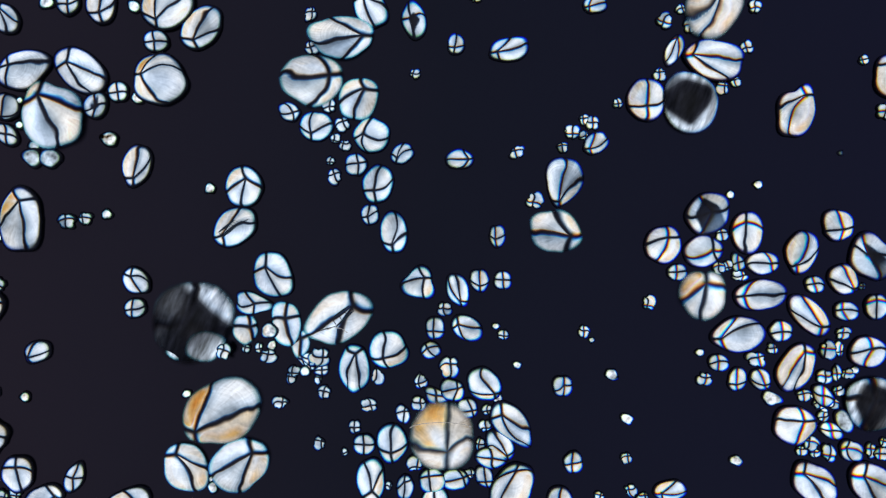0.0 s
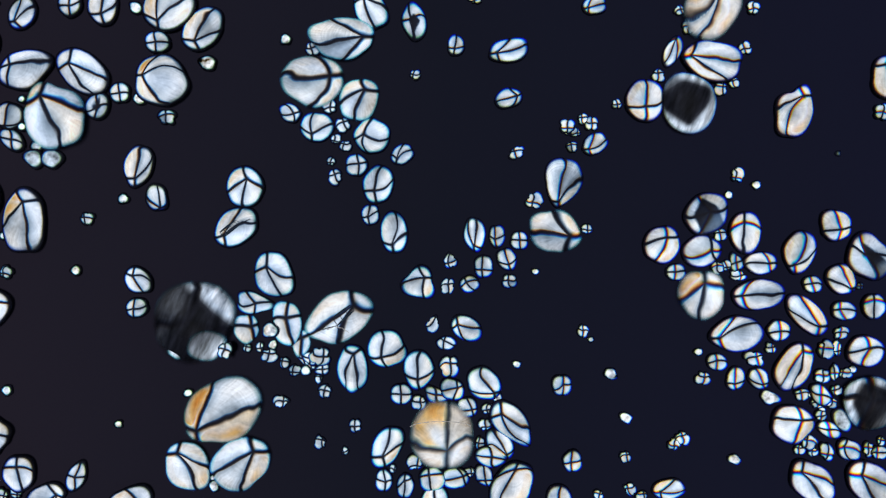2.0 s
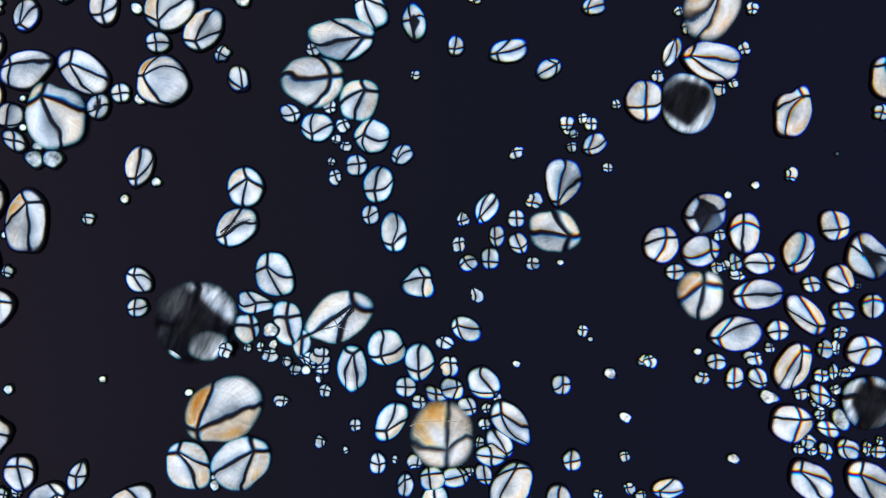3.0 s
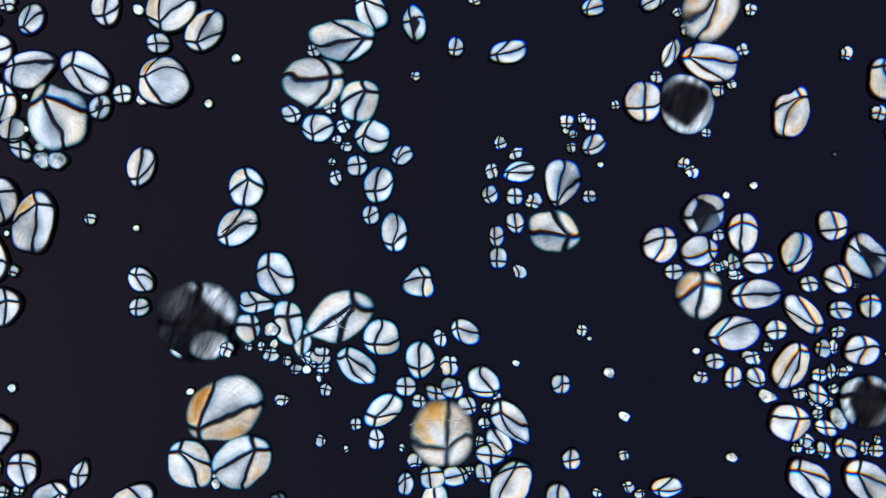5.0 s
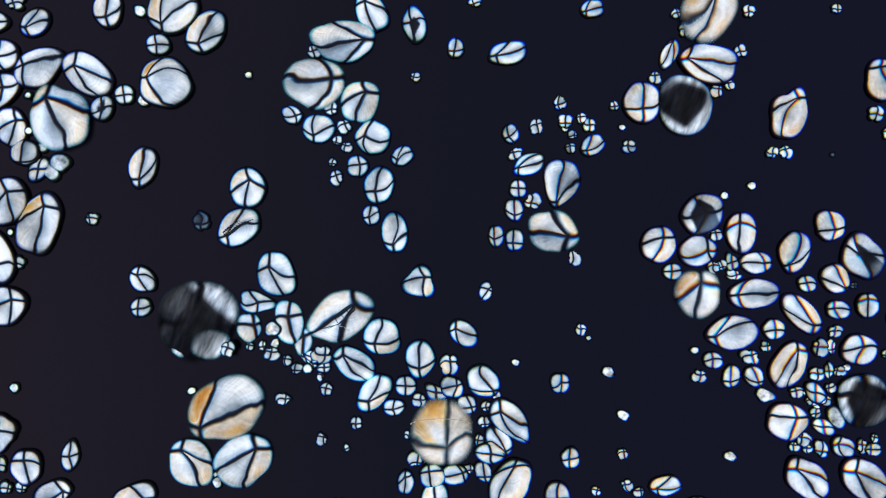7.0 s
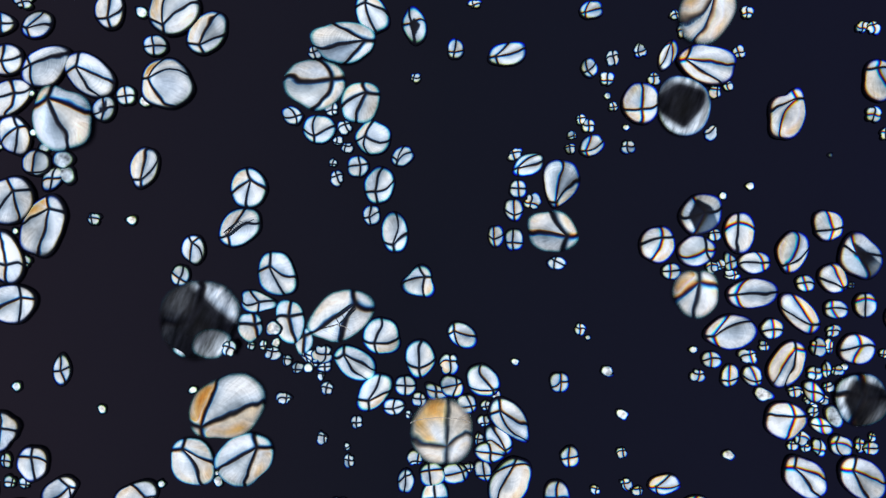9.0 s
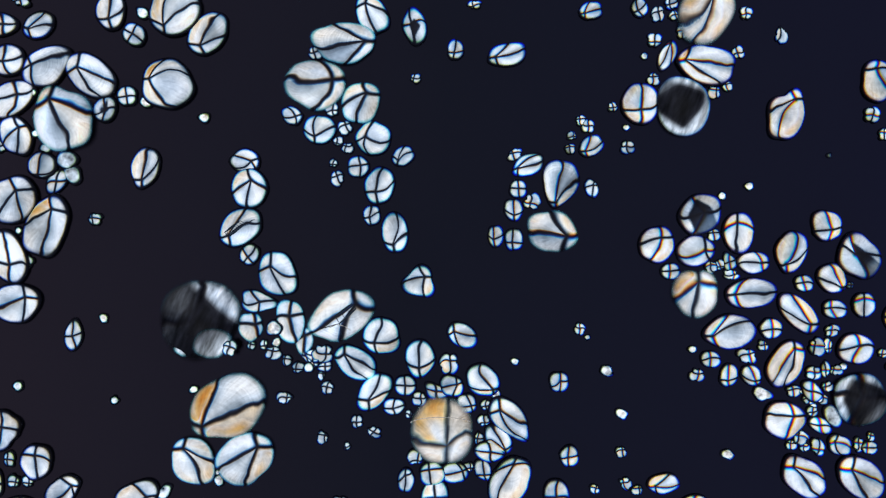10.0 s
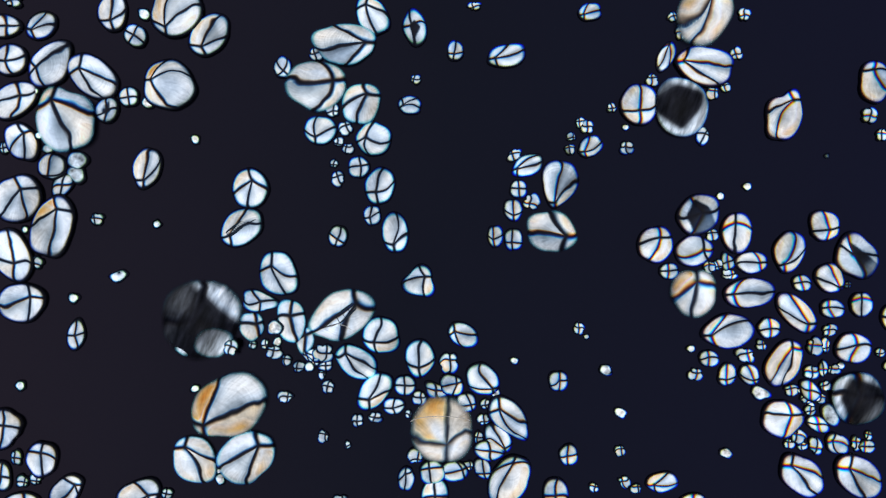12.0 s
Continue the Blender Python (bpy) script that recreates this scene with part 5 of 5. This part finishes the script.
    drift("g80", (0, -542, -104, 0), (5, -542, -104, 0), (7, -542, -105, 0), (7.3, -542, -105, 0), (8, -536, -96, 0), (8.8, -509, -61, 60), (9, -474, -48, 60), (9.5, -402, -34, 60), (10, -350, -10, 40), (10.5, -326, 6, 20), (11, -265, 30, 60), (11.5, -225, 28, 60), (12, -191, 23, 60))
    drift("u3", (0, -523, -478, 0), (7.3, -559, -478, 0), (8, -616, -265, 0), (8.5, -607, -81, 0), (8.8, -589, 13, 0), (9, -563, 52, 0), (9.5, -506, 116, 0), (10, -433, 238, 0), (10.5, -349, 376, 0), (10.8, -324, 453, 0), (11, -308, 505, 0), (12, -308, 517, 0))
    drift("u5", (0, -453, -488, 0), (8, -474, -479, 0), (8.4, -566, -398, 0), (8.8, -611, -318, 0), (9, -617, -290, 0), (9.5, -620, -226, 0), (10, -616, -126, 0), (10.5, -594, -28, 0), (11, -547, 44, 0), (11.5, -491, 116, 0), (12, -452, 200, 0))
    drift("u6", (0, -433, -488, 0), (8.6, -464, -480, 0), (9.1, -527, -405, 0), (9.5, -583, -338, 0), (10, -596, -275, 0), (10.5, -599, -209, 0), (11, -603, -105, 0), (11.5, -571, -19, 0), (12, -522, 45, 0))
    drift("v8", (0, -433, -488, 0), (9.7, -476, -487, 0), (10.2, -540, -391, -10), (10.5, -583, -335, 0), (11, -598, -265, -20), (11.5, -602, -176, -50), (12, -592, -50, -35))
    drift("w7", (0, -842, -239, 0), (9.8, -856, -246, 0), (10.2, -821, -241, 0), (10.5, -793, -231, 0), (11, -749, -206, 0), (11.5, -714, -161, 0), (12, -674, -90, 0))
    drift("g248", (0, -650, -403, 0), (5, -650, -404, 0), (6, -650, -403, 0), (6.5, -658, -391, 5), (7, -670, -372, 15), (8, -685, -300, 20), (9, -689, -219, 22), (9.3, -680, -176, 22), (9.5, -670, -159, 20), (10, -670, -157, 18), (12, -669, -157, 15))
    drift("g8", (0, -505, 366, 0), (5, -508, 367, 0), (7, -511, 367, 0), (9, -519, 367, 0), (9.5, -543, 379, -20), (10, -559, 388, -35), (12, -560, 388, -35))
    drift("g39", (0, -72, 168, 0), (9, -73, 167, 0), (10, -72, 168, 0), (10.5, -73, 169, 0), (10.8, -71, 179, 0), (11, -67, 193, 0), (11.3, -65, 221, 5), (11.5, -64, 236, -5), (11.7, -63, 248, -20), (12, -60, 262, -40))
    drift("g33", (0, -271, 242, 0), (5, -271, 241, 0), (9, -272, 241, 0), (10.5, -274, 242, 0), (11, -276, 244, 0), (11.3, -282, 250, 0), (11.5, -288, 256, -30), (11.7, -297, 269, -60), (11.8, -303, 284, -60), (11.9, -302, 305, -60), (12, -292, 331, -60))
    drift("u7", (0, -244, -488, 0), (7.6, -243, -484, 0), (8.2, -213, -428, 0), (8.8, -181, -393, 0), (9, -170, -384, 0), (9.5, -146, -353, 0), (10, -124, -333, 60), (10.5, -116, -314, 80), (11, -119, -313, 80), (12, -123, -308, 80))
    drift("w11", (0, -403, -488, 0), (11, -436, -489, 0), (11.6, -478, -464, 0), (12, -503, -447, 0))
    drift("q14", (0, -313, -487, 0), (4.8, -307, -479, 0), (5.1, -282, -424, 0), (5.2, -267, -394, 0), (5.3, -257, -364, 0), (5.4, -256, -328, 0), (5.5, -261, -295, 0), (5.6, -274, -267, 20), (5.7, -308, -237, 40), (5.8, -348, -212, 60), (5.9, -395, -217, 90), (6, -439, -217, 120), (6.1, -481, -220, 120), (6.2, -519, -207, 120), (6.3, -550, -174, 140), (6.4, -568, -136, 160), (6.5, -576, -81, 190), (6.6, -568, -31, 220), (6.7, -519, -15, 240), (6.8, -487, -4, 250), (6.9, -457, 20, 250), (7, -434, 50, 260), (7.1, -414, 88, 270), (7.2, -407, 125, 300), (7.6, -365, 245, 320), (8.2, -310, 496, 330), (12, -313, 516, 330))
    drift("g223", (0, -156, -210, 0), (3.2, -161, -212, 0), (3.6, -161, -212, 10), (4.8, -154, -209, 48), (5, -154, -209, 48), (5.5, -159, -207, 55), (12, -157, -207, 55))
    drift("g224", (0, -96, -177, 0), (2.5, -100, -176, 0), (3.2, -101, -174, 0), (4.8, -109, -159, -15), (5, -109, -158, -15), (12, -112, -158, -15))
    drift("g106", (0, 42, -139, 0), (3, 41, -142, 0), (5, 40, -148, -5), (7, 37, -152, -10), (9, 35, -156, -5), (12, 37, -157, 0))
    drift("g74", (0, -742, 51, 0), (1.5, -741, 50, 0), (3, -738, 48, -5), (5, -729, 47, -14), (7, -724, 45, -20), (9, -720, 41, -22), (12, -710, 40, -18))
    drift("g1", (0, -771, 406, 0), (0.5, -769, 412, 20), (1, -763, 417, 60), (1.5, -754, 419, 90), (2, -745, 418, 110), (3, -740, 416, 120), (5, -735, 411, 110), (7, -732, 407, 90), (9, -732, 405, 80), (12, -731, 407, 85))
    drift("L10", (0, -851, 410, 0), (5, -823, 409, 0), (7, -811, 408, 0), (9, -804, 407, 0), (12, -800, 406, 0))
    drift("L13", (0, -822, 430, 0), (3, -798, 433, 0), (5, -780, 438, 0), (7, -769, 444, 0), (9, -757, 448, 0), (10.5, -769, 455, 0), (12, -784, 455, 0))
    drift("L8", (0, -830, 369, 0), (3, -809, 362, 0), (5, -796, 355, 0), (7, -791, 347, 0), (9, -787, 341, 0), (12, -787, 344, 0))
    drift("L6", (0, -890, 300, 0), (5, -837, 289, 0), (7, -801, 282, 0), (9, -784, 273, 0), (12, -780, 271, 0))
    drift("Gx", (0, -840, 290, 0), (3, -809, 277, 0), (5, -787, 262, 0), (6, -780, 247, 10), (7, -774, 218, 0), (9, -773, 205, 10), (10.5, -773, 205, 15), (12, -767, 195, 20))
    drift("g16", (0, -769, 250, 0), (1.5, -767, 235, 0), (3, -767, 236, 0), (5, -767, 213, 0), (6, -758, 188, 0), (7, -750, 173, 0), (9, -733, 155, 0), (12, -711, 150, 0))
    drift("g17", (0, -769, 202, 0), (1.5, -765, 195, 0), (3, -761, 192, 0), (5, -754, 178, 0), (6, -742, 156, 60), (7, -726, 143, 90), (9, -705, 127, 90), (12, -693, 116, 90))
    drift("g22", (0, -724, 161, 0), (3, -726, 160, 0), (5, -716, 159, 0), (6, -706, 155, 0), (7, -704, 139, 0), (9, -680, 134, 0), (12, -668, 136, 0))
    drift("g23", (0, -692, 160, 0), (3, -693, 160, 0), (5, -689, 158, 0), (7, -688, 155, 0), (9, -686, 161, 0), (12, -666, 161, 0))
    drift("L3", (0, -834, 85, 0), (3, -818, 86, 0), (5, -798, 84, 0), (7, -786, 85, 0), (9, -779, 87, 0), (12, -772, 91, 0))
    drift("L4", (0, -850, -9, 0), (5, -813, -11, 0), (7, -804, -14, 0), (9, -792, -15, 0), (12, -784, -12, 0))
    drift("g82", (0, -815, -103, 0), (3, -804, -104, 0), (5, -795, -103, 0), (7, -790, -102, 0), (9, -777, -99, 0), (12, -767, -98, 0))
    drift("g81", (0, -783, -62, 0), (1, -784, -58, 0), (1.5, -779, -49, 0), (2, -774, -41, 0), (3, -774, -40, 0), (5, -768, -39, 0), (6, -766, -35, 0), (7, -762, -24, 0), (9, -755, -22, 0), (11, -749, -24, 0), (12, -740, -25, 0))
    drift("g83", (0, -782, 21, 0), (3, -781, 25, 0), (5, -781, 28, 0), (7, -779, 30, 0), (9, -774, 32, 0), (12, -763, 35, 0))
    drift("g247", (0, -748, -395, 0), (3, -751, -397, 0), (5, -750, -393, 0), (7, -748, -391, 0), (9, -740, -387, -5), (12, -730, -383, -10))
    drift("g246", (0, -800, -333, 0), (3, -801, -333, 0), (5, -800, -333, 0), (7, -800, -332, 0), (9, -800, -330, 0), (12, -801, -328, 0))
    drift("g249", (0, -702, -439, 0), (3, -703, -439, 0), (5, -701, -440, 0), (7, -700, -439, 0), (9, -692, -437, 10), (12, -686, -440, 20))
    drift("g253", (0, -777, -436, 0), (5, -786, -434, 0), (7, -786, -429, 0), (9, -783, -421, 0), (12, -767, -424, 0))
    drift("B1", (0, -807, -408, 0), (5, -799, -390, 0), (7, -795, -388, 0), (9, -790, -383, 0), (12, -778, -381, 0))
    drift("B3", (0, -754, -431, 0), (5, -759, -432, 0), (9, -756, -423, 0), (12, -743, -420, 0))
    drift("B4", (0, -832, -438, 0), (7, -833, -437, 0), (9, -822, -429, 0), (12, -805, -415, 0))
    drift("n2", (0, -790, -253, 0), (1.3, -777, -251, 0), (1.5, -775, -251, 0), (3, -773, -250, 0), (5, -771, -249, 0), (7, -771, -250, 0), (9, -771, -249, 0), (12, -771, -250, 0))
    drift("g50", (0, 228, 207, 0), (1.5, 221, 215, 0), (3, 220, 224, 0), (5, 221, 228, 0), (7, 220, 230, 0), (7.3, 223, 235, 0), (9, 297, 308, 0), (9.5, 347, 339, 0), (10, 384, 379, 0), (10.5, 408, 408, 0), (11, 422, 440, 0), (11.4, 439, 500, 0), (12, 440, 517, 0))
    drift("g49", (0, 211, 179, 0), (1.5, 228, 181, 0), (3, 229, 181, 0), (12, 232, 181, 0))
    drift("g51", (0, 250, 228, 0), (1.5, 249, 230, 0), (7, 250, 235, 0), (12, 252, 230, 0))
    drift("g53", (0, 248, 201, 0), (1.5, 237, 208, 0), (3, 233, 205, 0), (7, 233, 206, 0), (12, 234, 205, 0))
    drift("c2", (0, 221, 209, 0), (7, 220, 217, 0), (7.3, 220, 219, 0), (9, 298, 277, 0), (9.5, 337, 314, 0), (10, 366, 350, 0), (10.5, 389, 381, 0), (11, 406, 418, 0), (11.6, 430, 496, 0), (12, 430, 517, 0))
    drift("g10", (0, -735, 317, 0), (3, -737, 320, 0), (5, -735, 321, 0), (6, -731, 323, 2), (7, -723, 327, 8), (9, -714, 331, 12), (10.5, -715, 333, 12), (11.3, -715, 335, 18), (12, -712, 338, 30))
    drift("B5", (0, -762, -483, 0), (5, -769, -480, 0), (9, -771, -470, 0), (12, -769, -462, 0))
    drift("T1", (0, -832, 201, 0), (7, -813, 194, 0), (9, -804, 188, 0), (12, -798, 184, 0))
    drift("g24", (0, -234, 414, 0), (0.2, -209, 426, 0), (0.4, -184, 439, 0), (0.8, -129, 491, 0), (12, -133, 517, 0))
    drift("g58", (0, 391, 403, 0), (0.2, 390, 420, 0), (0.4, 389, 438, 0), (0.9, 386, 491, 0), (12, 399, 517, 0))
    drift("g70", (0, 743, 334, 0), (0.3, 769, 364, 0), (0.6, 806, 401, 0), (12, 895, 496, 0))
    drift("g2", (0, -699, 435, 0), (0.5, -698, 451, 0), (1.2, -695, 491, 0), (12, -716, 517, 0))
    drift("g3", (0, -660, 435, 0), (1.5, -661, 435, 0), (2.5, -660, 434, 0), (2.8, -669, 445, 0), (3.2, -675, 478, 0), (3.6, -678, 504, 0), (12, -694, 516, 0))
    drift("g217", (0, -268, -228, 0), (1, -269, -227, 0), (1.5, -277, -215, 0), (2, -281, -202, 0), (2.5, -278, -200, 0), (12, -285, -204, 0))
    drift("g238", (0, -96, -418, 0), (1, -96, -416, 0), (1.5, -89, -395, 0), (2.5, -89, -387, 0), (3, -85, -375, 0), (5, -73, -356, 0), (6, -66, -350, 0), (7, -64, -335, 0), (9, -62, -300, 0), (12, -63, -302, 0))
    drift("g20", (0, -744, 218, 0), (5.5, -744, 213, 0), (9.5, -737, 209, 0), (12, -734, 206, 0))
    drift("crumb", (0, -744, 261, 0), (5.5, -745, 272, 0), (9.5, -741, 281, 0), (12, -741, 286, 0))


motions()
